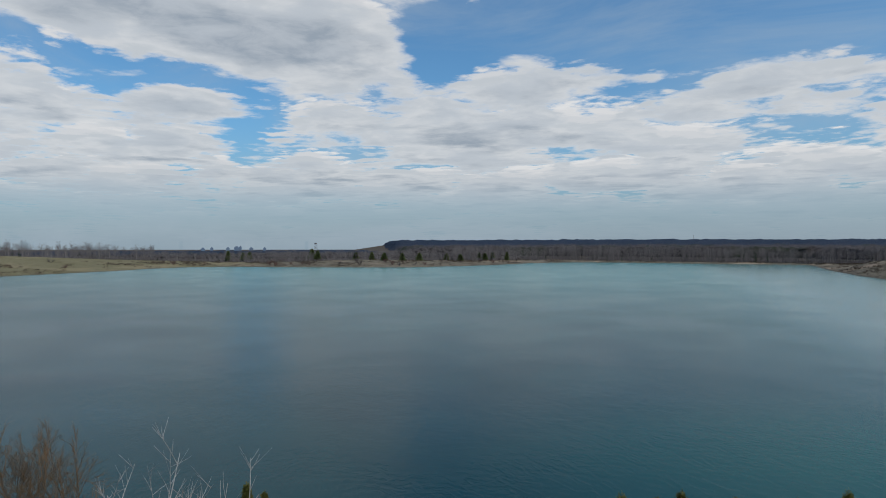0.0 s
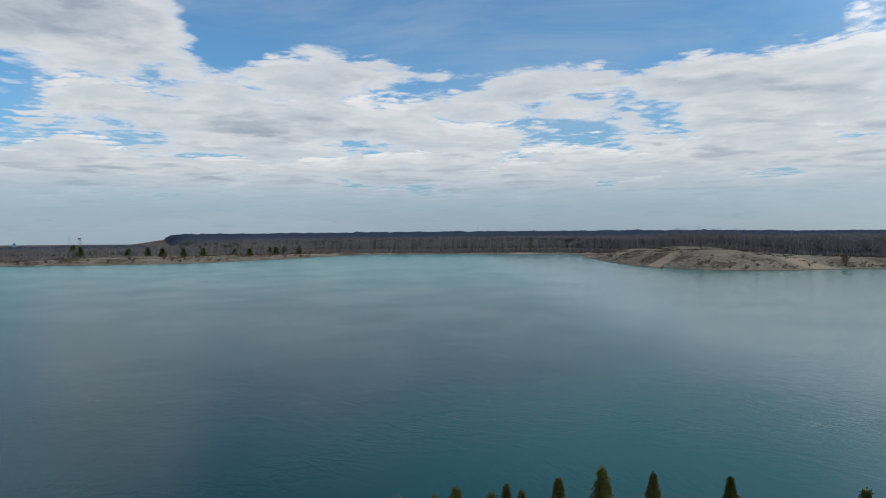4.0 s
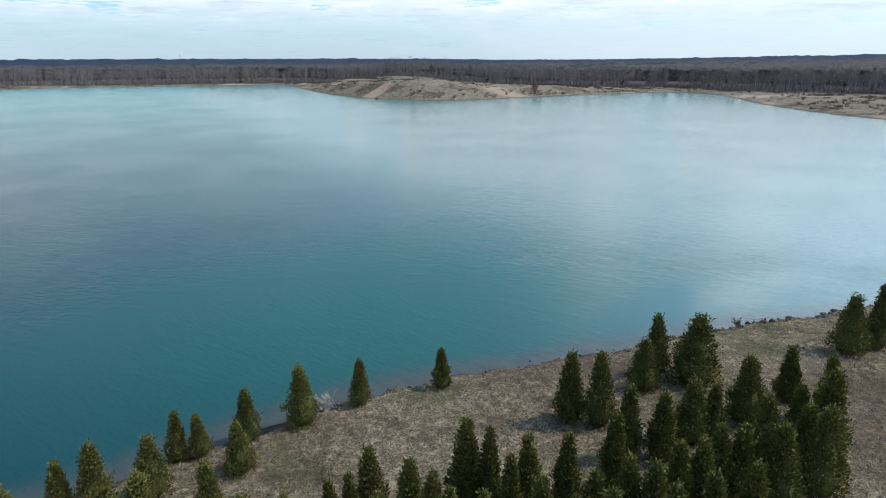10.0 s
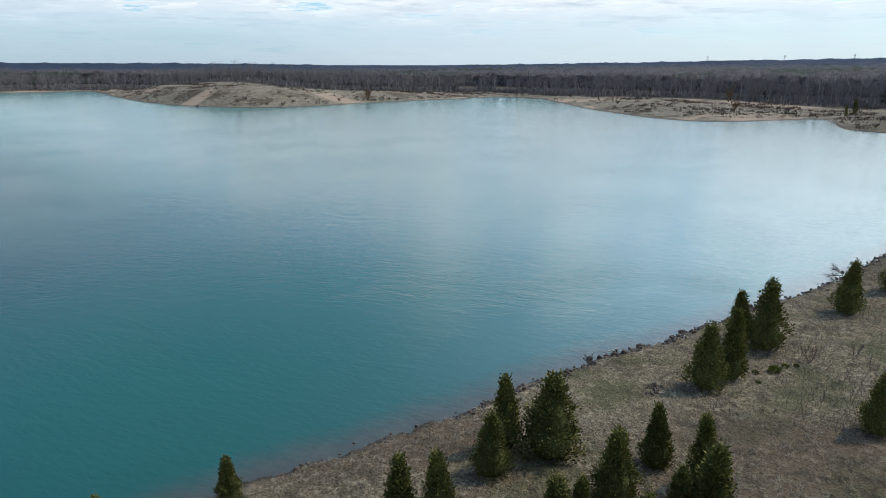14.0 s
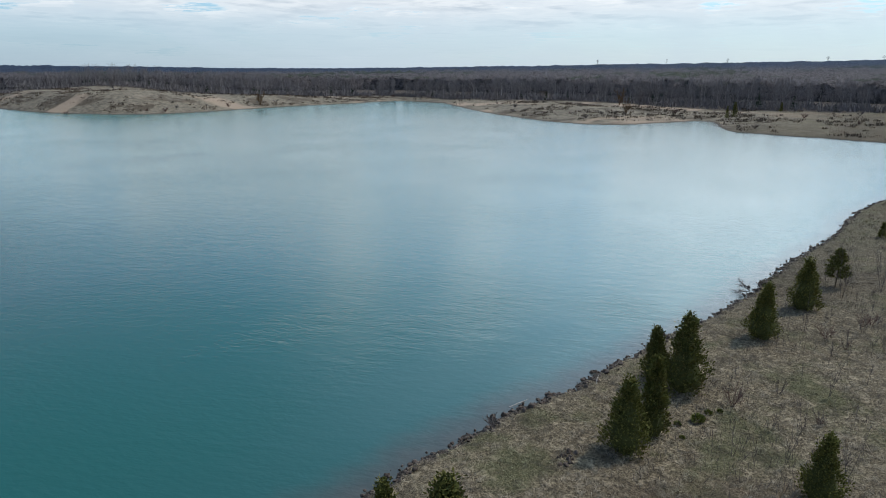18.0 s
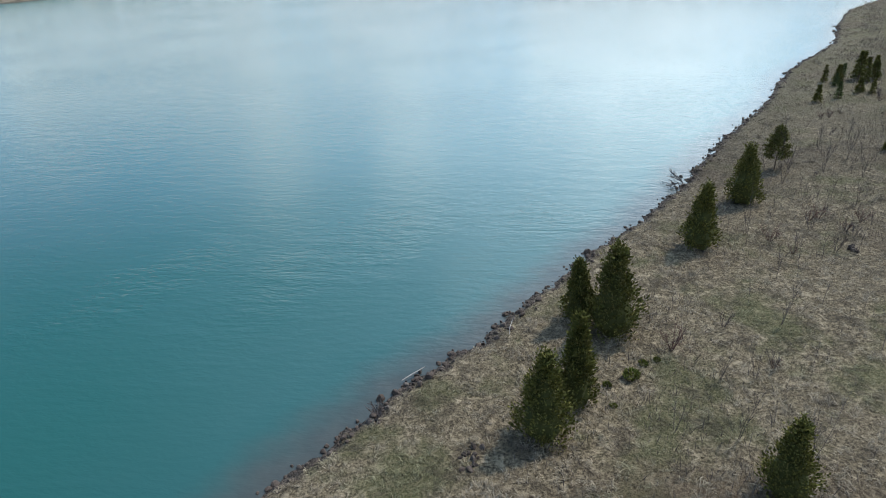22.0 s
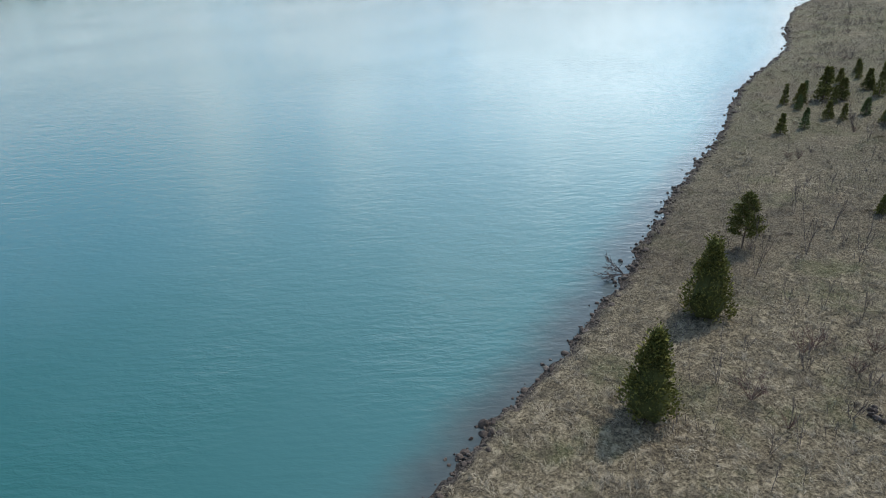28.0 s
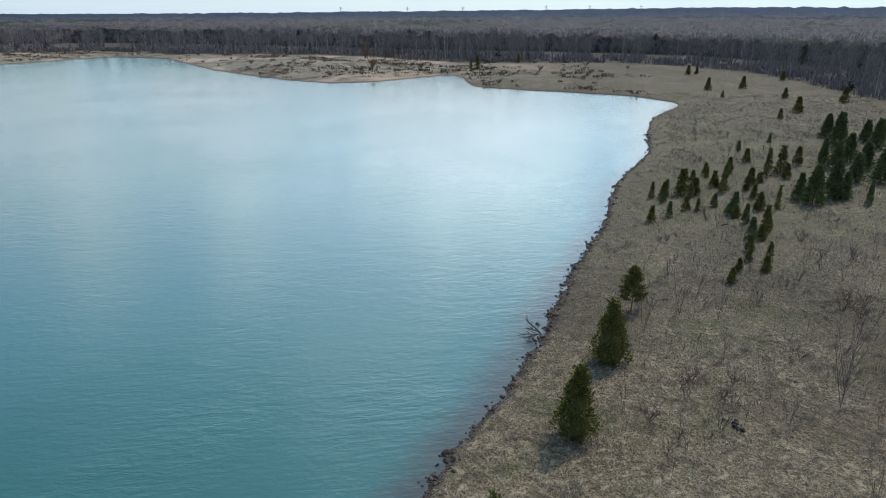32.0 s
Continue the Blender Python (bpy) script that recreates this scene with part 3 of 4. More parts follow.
EAST_GROVE_CEDARS = [
    (40.4, 10.4, 5.3, 2.6), (46.9, 11.8, 4.6, 1.9), (46.9, 8.4, 5, 2.1), (41.1, 6.7, 4.6, 1.9), (41.7, 5.5, 5, 2.3), (39.3, 3.2, 5, 2.1),
    (35.3, 10.6, 4.6, 2.2), (36.8, 10, 4.2, 1.7), (37.3, 6.2, 5, 2.5),
]
WEST_CEDARS = [
    (-18.6, 9.7, 5, 2.9), (-16.9, 8.3, 4.5, 2.4), (-11.4, 10.7, 5, 3.5), (-9.1, 10.5, 5, 2.5), (-4.7, 8.9, 3.2, 1.8), (-19.8, 8.7, 4, 2.5),
]
THICKET_CEDARS = [
    (159, 14.3, 2.4, 1.2), (159.4, 12.4, 2.4, 2.5), (162.2, 9.7, 3.9, 2.9), (148.1, 11, 2.2, 1.3), (153, 8.7, 2, 1.7), (162.6, 7.5, 2.6, 3.1),
    (173.2, 8, 2, 2.3), (180.1, 5.8, 1.9, 1.7), (170, 4.4, 2.5, 3.3), (156.3, 4.5, 1.9, 1.6), (165.5, 3, 3.9, 1.7), (183.8, 1.4, 2.2, 3),
    (152, 1.8, 3.1, 2.1), (205.6, -1.2, 2.1, 1.4), (191.3, -2, 2.5, 3.2), (171.5, -1.6, 2.7, 3.1), (162.8, -1.7, 2, 1.7), (147, 0.4, 2.5, 1.4),
    (155.3, -2, 2.5, 2.2), (143.2, -1.9, 3.3, 1.7), (139.3, 0.1, 2.7, 1.8), (134, 0.6, 1.9, 1.4), (129.5, 1, 1.1, 1.4), (126.1, 2.2, 1.4, 1.3),
]
MEADOW_CEDARS = [
    (180.1, -5, 4.8, 2.1), (183.2, -7.5, 4.9, 3), (178.4, -8.1, 2.7, 2.4), (156.8, -4.7, 3.6, 1.2), (191.9, -11.4, 3.5, 2.6), (218.9, -8.6, 1.6, 1.4),
    (318.5, -21.9, 3.6, 4.8), (260.4, -14.8, 2.7, 4.2), (275.6, -21.1, 4.6, 5.7), (308.5, -39.3, 4.9, 5.2), (338.6, 4.6, 4.7, 5.1), (347.4, -9, 4.7, 6.4),
    (398.5, 13.6, 4.3, 4.3), (383.3, -27.1, 3.7, 4.2), (401.7, 9.7, 3.2, 3.1), (320.8, -0.7, 2.1, 1.9), (403.7, 125.3, 7.3, 4), (394.8, 126.3, 6, 2.6),
    (447.1, 113.1, 5, 2.9),
]
THICKET_SPRUCES = [
    (161.4, -10.2, 5.6, 5.2), (164.7, -8.6, 3.9, 3.4), (165.9, -13.7, 5.7, 5.2), (216.8, -22.4, 6.7, 6.1), (228.9, -22, 5, 4.9), (199.4, -21.6, 5.1, 5.8),
    (191.1, -23, 5, 6), (215.4, -29.9, 5.8, 6.4), (178.9, -19.2, 4.7, 6), (180.6, -23.5, 5.2, 5.9), (166.2, -15.3, 3.8, 3.5), (162.5, -18.1, 1.5, 1.6),
    (193.6, -16.1, 4.7, 3.4), (224.1, -29.4, 4.5, 5.8), (190.4, -17.9, 4.9, 5.2),
]
FAR_SPRUCES = [
    (-475.3, 597.6, 11.8, 8.1), (-464.5, 610.8, 9.1, 7.1), (-458.2, 615.2, 9.7, 8.1), (-385.8, 634.3, 11.9, 9.9), (-367.6, 615.1, 11, 8.6), (-330.8, 639, 8.4, 8.7),
    (-308.5, 634.1, 9.3, 7.5), (-287.4, 621, 9.1, 9.1), (-266.9, 623.7, 8.5, 8.1), (-254.4, 644.1, 8.7, 9.3), (-241.1, 703.5, 8.2, 8), (-224, 706.1, 8.2, 9),
    (-211, 745.2, 9.7, 8.3), (-202.8, 742.1, 9, 9.3), (-197.7, 763.2, 9.9, 8.4), (-179.8, 765.3, 10.5, 7.4),
]

plant(CEDARS, SHORE_CEDARS, "green cedar standing in dry grass by the water", "cedars along the shore")
plant(CEDARS, BANK_CEDARS, "dark green dense cedar on the straw-coloured bank", "cedars along the shore")
for some in (GROVE_CEDARS, INNER_GROVE_CEDARS, EAST_GROVE_CEDARS, WEST_CEDARS):
    plant(CEDARS, some, lambda h: "tall olive-green cedar in a dense grove" if h > 4.8 else "small olive-green cedar at the edge of a grove", "cedars of the grove")


def slender(places, least, high, wide):
    return [(x, y, max(h * high, least), min(w * wide, 0.62 * max(h * high, least))) for x, y, h, w in places]


near = np.random.default_rng(5)
FILL = [(x + near.normal() * 3.2, y + near.normal() * 1.5, near.uniform(1.5, 2.7), near.uniform(1.0, 1.6)) for x, y, h, w in THICKET_CEDARS if x < 185]
plant(YOUNG, slender(THICKET_CEDARS, 1.7, 1.2, 0.95) + FILL, "young dark green cedar in the dry meadow", "young conifers in the meadow")
plant(YOUNG, slender(MEADOW_CEDARS, 2.4, 1.1, 0.8), "small dark cedar standing alone in dry meadow", "young conifers in the meadow")
plant(SPRUCES, FAR_SPRUCES, "dark green spruce behind the far headland", "spruces of the headland")
plant(CEDARS, [(-38.5, 11.6, 5, 1.9), (-36.8, 11.7, 4.5, 1.6)], "dark green cedar at the western bank", "cedars along the shore")
plant(PINES, [(111.6, 13.1, 5.0, 2.7)], "young green pine with an open crown in dry meadow", "cedars along the shore")
plant(SPRUCES, slender(THICKET_SPRUCES, 4.0, 1.15, 0.72), "bushy dark green spruce in a thicket", "young conifers in the meadow")

for k in (*CEDARS, *SPRUCES, *PINES, *YOUNG):
    for o in (*k.children, k):
        bpy.data.objects.remove(o)

# ---- woods round the lake ----
WOOD_EDGE = [(311, -55), (362, -40), (418, -17), (458, 27), (458, 85), (446, 130), (440, 170), (450, 216), (464, 300), (445, 358), (452, 440), (425, 465),
             (335, 480), (285, 515), (245, 590), (215, 670), (192, 760), (140, 792), (34, 796), (-70, 814), (-150, 800), (-200, 745), (-230, 700), (-290, 655),
             (-381, 588), (-440, 578), (-545, 572), (-640, 450), (-700, 330), (-690, 150), (-560, -50), (-400, -160), (-200, -180), (0, -150), (200, -115)]
WOOD_LOOP = smooth_loop(np.array(WOOD_EDGE, float), 1)


def litter():
    """Marks the ground outside the wood's edge as forest floor."""
    co = np.empty(len(ground.data.vertices) * 3)
    ground.data.vertices.foreach_get("co", co)
    x, y = co[0::3], co[1::3]
    inside = np.zeros(len(x), bool)
    for (ax, ay), (bx, by) in zip(WOOD_LOOP, np.roll(WOOD_LOOP, -1, 0)):
        if ay != by:
            inside ^= ((ay > y) != (by > y)) & (x < ax + (bx - ax) * (y - ay) / (by - ay))
    ground.data.attributes.new("wooded", "FLOAT", "POINT").data.foreach_set("value", np.where(inside | (y < -60), 0.0, 1.0).astype(np.float32))


litter()


def wood_points(depth, spacing, power):
    """Places outside the wood's edge, thinning out with depth, as far round as the lake is open."""
    out = []
    for (ax, ay), (bx, by) in zip(WOOD_LOOP, np.roll(WOOD_LOOP, -1, 0)):
        if min(ay, by) < -75 or (max(ax, bx) < -680 and min(ay, by) < 150):
            continue
        length = math.hypot(bx - ax, by - ay)
        n = int(length * depth / spacing)
        u, s = rng.random(n), rng.random(n) ** power * depth
        nx, ny = (by - ay) / length, -(bx - ax) / length
        out.append(np.stack([ax + (bx - ax) * u + nx * s, ay + (by - ay) * u + ny * s, s], 1))
    return np.concatenate(out)


def bare_tree(height, twigs, spread):
    """A leafless tree: trunk, and rising twigs that thin out to an uneven crown."""
    z = np.linspace(0, height * 0.85, 4)
    trunk = tube(np.stack([0.15 * np.sin(z * 0.4), 0.1 * np.cos(z * 0.5), z], 1), np.linspace(0.17, 0.04, 4), 3)
    level = rng.uniform(0.28, 0.97, twigs)
    angle = rng.random(twigs) * 2 * np.pi
    r = spread * np.sin(np.pi * np.clip((level - 0.2) / 0.95, 0, 1)) ** 0.8 * rng.random(twigs) ** 0.6
    base = np.stack([np.cos(angle) * r * 0.6, np.sin(angle) * r * 0.6, level * height * 0.9], 1)
    way = np.stack([np.cos(angle) * 0.40, np.sin(angle) * 0.40, 1.0 + 0 * angle], 1) + rng.normal(size=(twigs, 3)) * 0.16
    way /= np.linalg.norm(way, axis=1)[:, None]
    crown = sprays(base, way, rng.uniform(1.4, 3.6, twigs), rng.uniform(0.06, 0.17, twigs))
    return trunk, crown


def far_evergreen(height):
    boughs = 60
    level = rng.random(boughs)
    angle = rng.random(boughs) * 2 * np.pi
    base = np.stack([0 * angle, 0 * angle, level * height * 0.9 + 0.5], 1)
    way = np.stack([np.cos(angle), np.sin(angle), 0.15 + 0 * angle], 1)
    return tube([(0, 0, 0), (0, 0, height)], [0.2, 0.05], 4), sprays(base, way, height * 0.24 * (1.08 - level), 0.9 * (1.2 - level))


def scatter(name, pieces, points, low, high, mat, sink=0.2):
    """One mesh of many copies of the given pieces at the points, turned and scaled."""
    vs, fs, k = [], [], 0
    z = ground_height(points[:, 0], points[:, 1])
    for (x, y, *_), h in zip(points, z):
        v, f = pieces[int(rng.integers(len(pieces)))]
        a, s = rng.random() * 2 * np.pi, rng.uniform(low, high)
        c, d = math.cos(a) * s, math.sin(a) * s
        low_gap = 0.6 if -0.74 < math.atan2(x + 5, y + 36) < -0.30 else 1.0
        turned = v @ np.array([[c, d, 0], [-d, c, 0], [0, 0, s * low_gap * rng.uniform(0.85, 1.15)]])
        vs.append(turned + [x, y, h - sink])
        fs.append(f + k)
        k += len(v)
    return new(name, solid(name, np.concatenate(vs), np.concatenate(fs), mat))


BARE = [bare_tree(15.5, 74, 3.0) for _ in range(9)]
stand = wood_points(170, 70, 1.5)
woods = tagged(new("woods"), "leafless grey-brown woodland round the lake", "woods", kind="stuff")
scatter("twigs", [b[1] for b in BARE], stand, 0.75, 1.2, WOODS).parent = woods
front = stand[stand[:, 2] < 45]
scatter("trunks", [b[0] for b in BARE], front[::2], 0.75, 1.15, WOODS).parent = woods
scatter("pale_trunks", [b[0] for b in BARE], front[1::3], 0.75, 1.1, PALE).parent = woods
UNDER = [sprays(rng.normal(size=(14, 3)) * [1.6, 1.6, 0], (lambda w: w / np.linalg.norm(w, axis=1)[:, None])(rng.normal(size=(14, 3)) * 0.4 + [0, 0, 1]), rng.uniform(1.5, 4.5, 14), rng.uniform(0.3, 0.8, 14)) for _ in range(5)]
low_growth = wood_points(70, 30, 1.2)
scatter("undergrowth", UNDER, low_growth, 0.7, 1.3, WOODS).parent = woods
FIRS = [far_evergreen(11) for _ in range(4)]
ever = wood_points(60, 900, 1.2)
scatter("evergreens", [joined(f) for f in FIRS], ever, 0.5, 1.1, EVERGREEN).parent = woods


def canopy_height(x, y, d):
    """Treetops of the country beyond: an escarpment to the north, long rises to the east."""
    far, angle = np.hypot(x - 30, y), np.degrees(np.arctan2(x - 30, y))
    z = ground_height(x, y, d) + 10.5 + 1.6 * np.sin(x * 0.23 + 2 * np.sin(y * 0.11)) * np.sin(y * 0.27 + 1.5 * np.sin(x * 0.13)) + rng.normal(size=x.shape) * 1.7
    bluff = 1 / (1 + np.exp(-(angle + 23.7) / 0.14)) * 1 / (1 + np.exp((angle - 30) / 4)) * np.clip((far - 1750) / 260, 0, 1)
    east = np.clip((angle - 30) / 60, 0, 1) * np.clip((far - 900) / 1700, 0, 1)
    north = np.clip((angle + 30) / 30, 0, 1) * np.clip((far - 600) / 800, 0, 1)
    low = np.clip((-angle - 23.6) / 0.8, 0, 1)
    return z + 13 * bluff + 48 * east + 3 * north - low * (4 + 5 * np.clip((far - 700) / 300, 0, 1))


def beyond_woods():
    """A polar sheet of treetops from inside the wood's edge out to the horizon."""
    rays, rings = np.radians(np.linspace(-70, 118, 420)), 70
    edge = []
    for a in rays:
        dx, dy = math.sin(a), math.cos(a)
        best = 900.0
        for (ax, ay), (bx, by) in zip(WOOD_LOOP, np.roll(WOOD_LOOP, -1, 0)):
            ex, ey = bx - ax, by - ay
            det = dx * -ey + ex * dy
            if abs(det) < 1e-9:
                continue
            px, py = ax - 30, ay
            t, u = (px * -ey + ex * py) / det, (dx * py - dy * px) / det
            if t > 60 and 0 <= u <= 1:
                best = t if best == 900.0 else max(best, t)
        edge.append(best)
    start = np.array(edge) + 125
    s = np.linspace(0, 1, rings) ** 2.6
    r = start[:, None] + (4700 - start[:, None]) * s[None, :]
    x, y = 30 + np.sin(rays)[:, None] * r, np.cos(rays)[:, None] * r
    d = shore_distance(x.ravel(), y.ravel())
    v = np.stack([x.ravel(), y.ravel(), canopy_height(x.ravel(), y.ravel(), d)], 1)
    v[::rings, 2] -= 13
    i = np.arange(v.shape[0]).reshape(len(rays), rings)
    f = np.stack([i[:-1, :-1], i[1:, :-1], i[1:, 1:], i[:-1, 1:]], -1).reshape(-1, 4)
    m, n = material("far_treetops")
    at = n.add("ShaderNodeNewGeometry").outputs["Position"]
    sep = n.add("ShaderNodeSeparateXYZ", {0: at})
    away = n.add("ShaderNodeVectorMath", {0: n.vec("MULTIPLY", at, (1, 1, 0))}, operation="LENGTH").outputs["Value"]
    fine, stands = n.noise(at, 0.25, 5.0, 0.7), n.noise(at, 0.006, 4.0, 0.6)
    colour = n.mix(n.step(fine, 0.36, 0.64), (0.034, 0.030, 0.031), (0.108, 0.095, 0.095))
    colour = n.mix(n.step(stands, 0.52, 0.62), colour, (0.035, 0.042, 0.028))
    # distance haze is put into the colour: treetops turn blue far off
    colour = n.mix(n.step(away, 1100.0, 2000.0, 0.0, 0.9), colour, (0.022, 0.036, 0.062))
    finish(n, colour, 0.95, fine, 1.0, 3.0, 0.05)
    return tagged(new("far_woods", solid("far_woods", v, f, m, True)), "distant bare woodland and a dark escarpment tinted haze-blue", "woods", kind="stuff")


beyond_woods()


# ---- bare shrubs, saplings and brush ----
def branching(height, stems, spread, thick, twigs, depth=2, loose=0.55, rise=0.25):
    """Stems that fork into finer and finer branches: one (points, quads) for each stem."""
    out = []
    for _ in range(stems):
        pieces = []
        a = rng.random() * 2 * np.pi
        stack = [(np.array([0.06 * math.cos(a), 0.06 * math.sin(a), 0.0]), np.array([spread * math.cos(a), spread * math.sin(a), 1.0]) + rng.normal(size=3) * 0.12, height * rng.uniform(0.65, 1.0), thick, 0)]
        while stack:
            at, way, length, r, level = stack.pop()
            way = way / np.linalg.norm(way)
            bend = rng.normal(size=3) * 0.10
            k = 4 if level == 0 else 3
            s = np.linspace(0, 1, k)[:, None]
            line = at + way * length * s + bend * length * s * s
            pieces.append(tube(line, r * np.linspace(1, 0.35, k), k))
            if level < depth:
                for _ in range(twigs):
                    k = rng.uniform(0.25, 0.95)
                    base = at + way * length * k + bend * length * k * k
                    turn = way + rng.normal(size=3) * loose + [0, 0, rise]
                    stack.append((base, turn, length * rng.uniform(0.28, 0.5), r * 0.5, level + 1))
        out.append(joined(pieces))
    return out


def shrub(name, pieces, mat, label, category):
    root = tagged(new(name), label, category)
    for p in pieces:
        part("stem", solid("stem", *p, mat), root)
    return root


SAPLINGS = [shrub("sapling", branching(h, n, sp, 0.018, 5, 2, 0.36, 0.6), TWIG, "thin leafless grey sapling in dry grass", "sapling") for h, n, sp in ((2.6, 2, 0.12), (3.4, 3, 0.15), (1.8, 3, 0.3), (2.2, 1, 0.05), (1.3, 4, 0.45))]
BUSHES = [shrub("bare_bush", branching(1.5, 11, 0.6, 0.018, 5), m, lab, "bush") for m, lab in ((RED_TWIG, "dense reddish-brown leafless bush in dry grass"), (TWIG, "dense grey leafless bush in dry grass"), (RED_TWIG, "dense reddish-brown leafless bush in dry grass"))]


def set_out(patterns, places, low, high, group):
    for x, y in places:
        z = float(ground_height(np.array([x]), np.array([y]))[0])
        ob = copy_thing(patterns[int(rng.integers(len(patterns)))], pose(x, y, z - 0.03, 0, 0, float(rng.uniform(0, 360))))
        s = float(rng.uniform(low, high))
        ob.scale = (s, s, s)
        tagged(ob, group=group)


KNOWN_SAPLINGS = [(87.7, 8.4), (88.7, 7.1), (98.6, 6.5), (90, 5.5), (95.9, 7.3), (103, 4.4), (102.9, 9), (104.1, 6.7), (114.7, 5.8), (112.3, 4.6), (92.3, 11.8), (96.3, 10.8),
                  (95.6, 3.9), (94.2, 0.2), (84.9, 8.1), (85.9, 6.7), (110.1, -3), (110.4, -0.2), (117.1, 0.7), (117.7, 3.9), (117.7, 6.7), (125.6, 7.3), (120.2, 9.9),
                  (112.4, 8.3), (124.2, -3.8), (128.6, -6.7), (126, -8.5), (92.4, 4.8), (93, 3.3), (80, 9), (78, 6.5), (76, 9.8), (82, 4.5), (74, 4), (70, 8.5), (67, 5)]
set_out(SAPLINGS, KNOWN_SAPLINGS, 0.8, 1.45, "bare saplings in the meadow")
set_out([SAPLINGS[1]], [(98.4, -3.9), (101.1, -4.6), (107.4, 11.5), (106.5, -6)], 1.4, 1.6, "bare saplings in the meadow")
wild = []
while len(wild) < 230:
    x, y = rng.uniform(58, 270), rng.uniform(-38, 13)
    if 7 < shore_distance(np.array([x]), np.array([y]))[0] and (x > 84 or y < 10):
        wild.append((float(x), float(y)))
set_out(SAPLINGS, wild, 0.55, 1.25, "bare saplings in the meadow")
set_out(BUSHES, [(97.7, 7.6), (98.6, 7.0), (99.4, 3.7), (117.2, -7), (118.6, -8), (119.4, -9.4), (116, -8.4), (120.5, -8), (151.4, 5.8), (105.5, -1.9), (71.8, 12), (91.8, 9.8), (140, -6), (134, -11), (163, -8)], 0.85, 1.25, "leafless bushes in the meadow")
set_out(BUSHES, [(x, y) for x, y in wild[::4]], 0.4, 0.7, "leafless bushes in the meadow")

# low junipers beside the bank cedars
JUNIPER = leaf_material("juniper", (0.07, 0.08, 0.018), (0.19, 0.20, 0.05), (0.17, 0.14, 0.055))


def juniper_mesh():
    n = 420
    d = rng.normal(size=(n, 3))
    d /= np.linalg.norm(d, axis=1)[:, None]
    base = d * [0.55, 0.45, 0.28] * rng.uniform(0.5, 1.0, n)[:, None] + [0, 0, 0.3]
    base[:, 2] = np.abs(base[:, 2])
    way = d + [0, 0, 0.9]
    way /= np.linalg.norm(way, axis=1)[:, None]
    return sprays(base, way, rng.uniform(0.15, 0.3, n), rng.uniform(0.06, 0.12, n))


juniper_shape = solid("juniper", *juniper_mesh(), JUNIPER)
for x, y, s in ((67.7, 13.3, 0.95), (66.2, 14.3, 0.5), (69.4, 13.1, 0.55), (64.5, 13.2, 0.4), (70.2, 12.5, 0.45)):
    ob = tagged(new("juniper", juniper_shape), "low yellowish-green juniper in dry grass", "bush", "low junipers")
    ob.matrix_world = pose(x, y, float(ground_height(np.array([x]), np.array([y]))[0]) - 0.05, 0, 0, float(rng.uniform(0, 360)))
    ob.scale = (s, s, s)

# leafless trees on the western bank
RUST = bark_material("budding_twig", (0.07, 0.042, 0.022), (0.16, 0.095, 0.045))
WHITE_BARK = bark_material("birch_bark", (0.14, 0.13, 0.12), (0.42, 0.40, 0.38), 3.0)
BIRCH = shrub("birch_tree", branching(6.5, 2, 0.30, 0.05, 6, 2), WHITE_BARK, "leafless white-barked birch leaning over the water", "tree")
WILLOW = shrub("budding_tree", branching(6.6, 4, 0.20, 0.035, 8, 3), RUST, "slender tree with rusty budding twigs by the water", "tree")
for pattern, high, places in ((BIRCH, 1.75, ((-39.8, 0.6), (-34.5, -2.1))), (WILLOW, 1.45, ((-55.0, 3.3), (-51.5, 2.1), (-48.2, 2.8)))):
    for x, y in places:
        z = float(ground_height(np.array([x]), np.array([y]))[0])
        copy_thing(pattern, pose(x, y, z - 0.1, 0, 0, float(rng.uniform(0, 360)))).scale = (high, high, high)

# brush and single trees on the far banks
FAR_BUSHES = [shrub("far_bush", branching(4.0, 12, 0.75, 0.16, 5, 1), m, lab, "bush") for m, lab in ((RED_TWIG, "large reddish-brown leafless bush on the far bank"), (TWIG, "large grey leafless bush on the far bank"))]
FAR_TREES = [shrub("far_tree", branching(8.5, 5, 0.35, 0.2, 8, 2), m, lab, "tree") for m, lab in ((TWIG, "single grey leafless tree on the far bank"), (RUST, "single rusty-brown leafless tree on the far bank"))]
set_out(FAR_BUSHES, [(-347, 560), (-358, 566), (-318, 572), (-297, 578), (-262, 583), (-275, 596), (-240, 590), (-232, 600), (-180, 690), (-165, 755), (-306, 590), (-486, 520), (-467, 545),
                     (-500, 400), (-540, 420), (-252, 578), (-225, 605), (-185, 745), (-370, 562), (-385, 556), (-395, 560)], 0.8, 1.5, "bushes on the far banks")
set_out(FAR_BUSHES, [(196, 408), (205, 402), (215, 408), (240, 416), (255, 414), (284, 424), (300, 424), (317, 432), (160, 440), (165, 470), (152, 560), (160, 590), (440, 445), (448, 430),
                     (345, 196), (352, 180), (345, 168), (372, 162), (395, 156), (410, 150), (414, 158), (339, 94), (411, 300), (380, 210), (335, 180), (350, 240), (372, 255), (345, 215), (405, 90), (380, 60), (420, 45), (435, 70)], 0.35, 0.85, "bushes on the far banks")
set_out([FAR_TREES[0]], [(202, 470), (438, 200)], 0.9, 1.1, "single trees on the far banks")
set_out([FAR_TREES[1]], [(282, 417), (430, 210), (365, 172)], 0.8, 1.1, "single trees on the far banks")
for k in (*SAPLINGS, *BUSHES, BIRCH, WILLOW, *FAR_BUSHES, *FAR_TREES):
    for o in (*k.children, k):
        bpy.data.objects.remove(o)


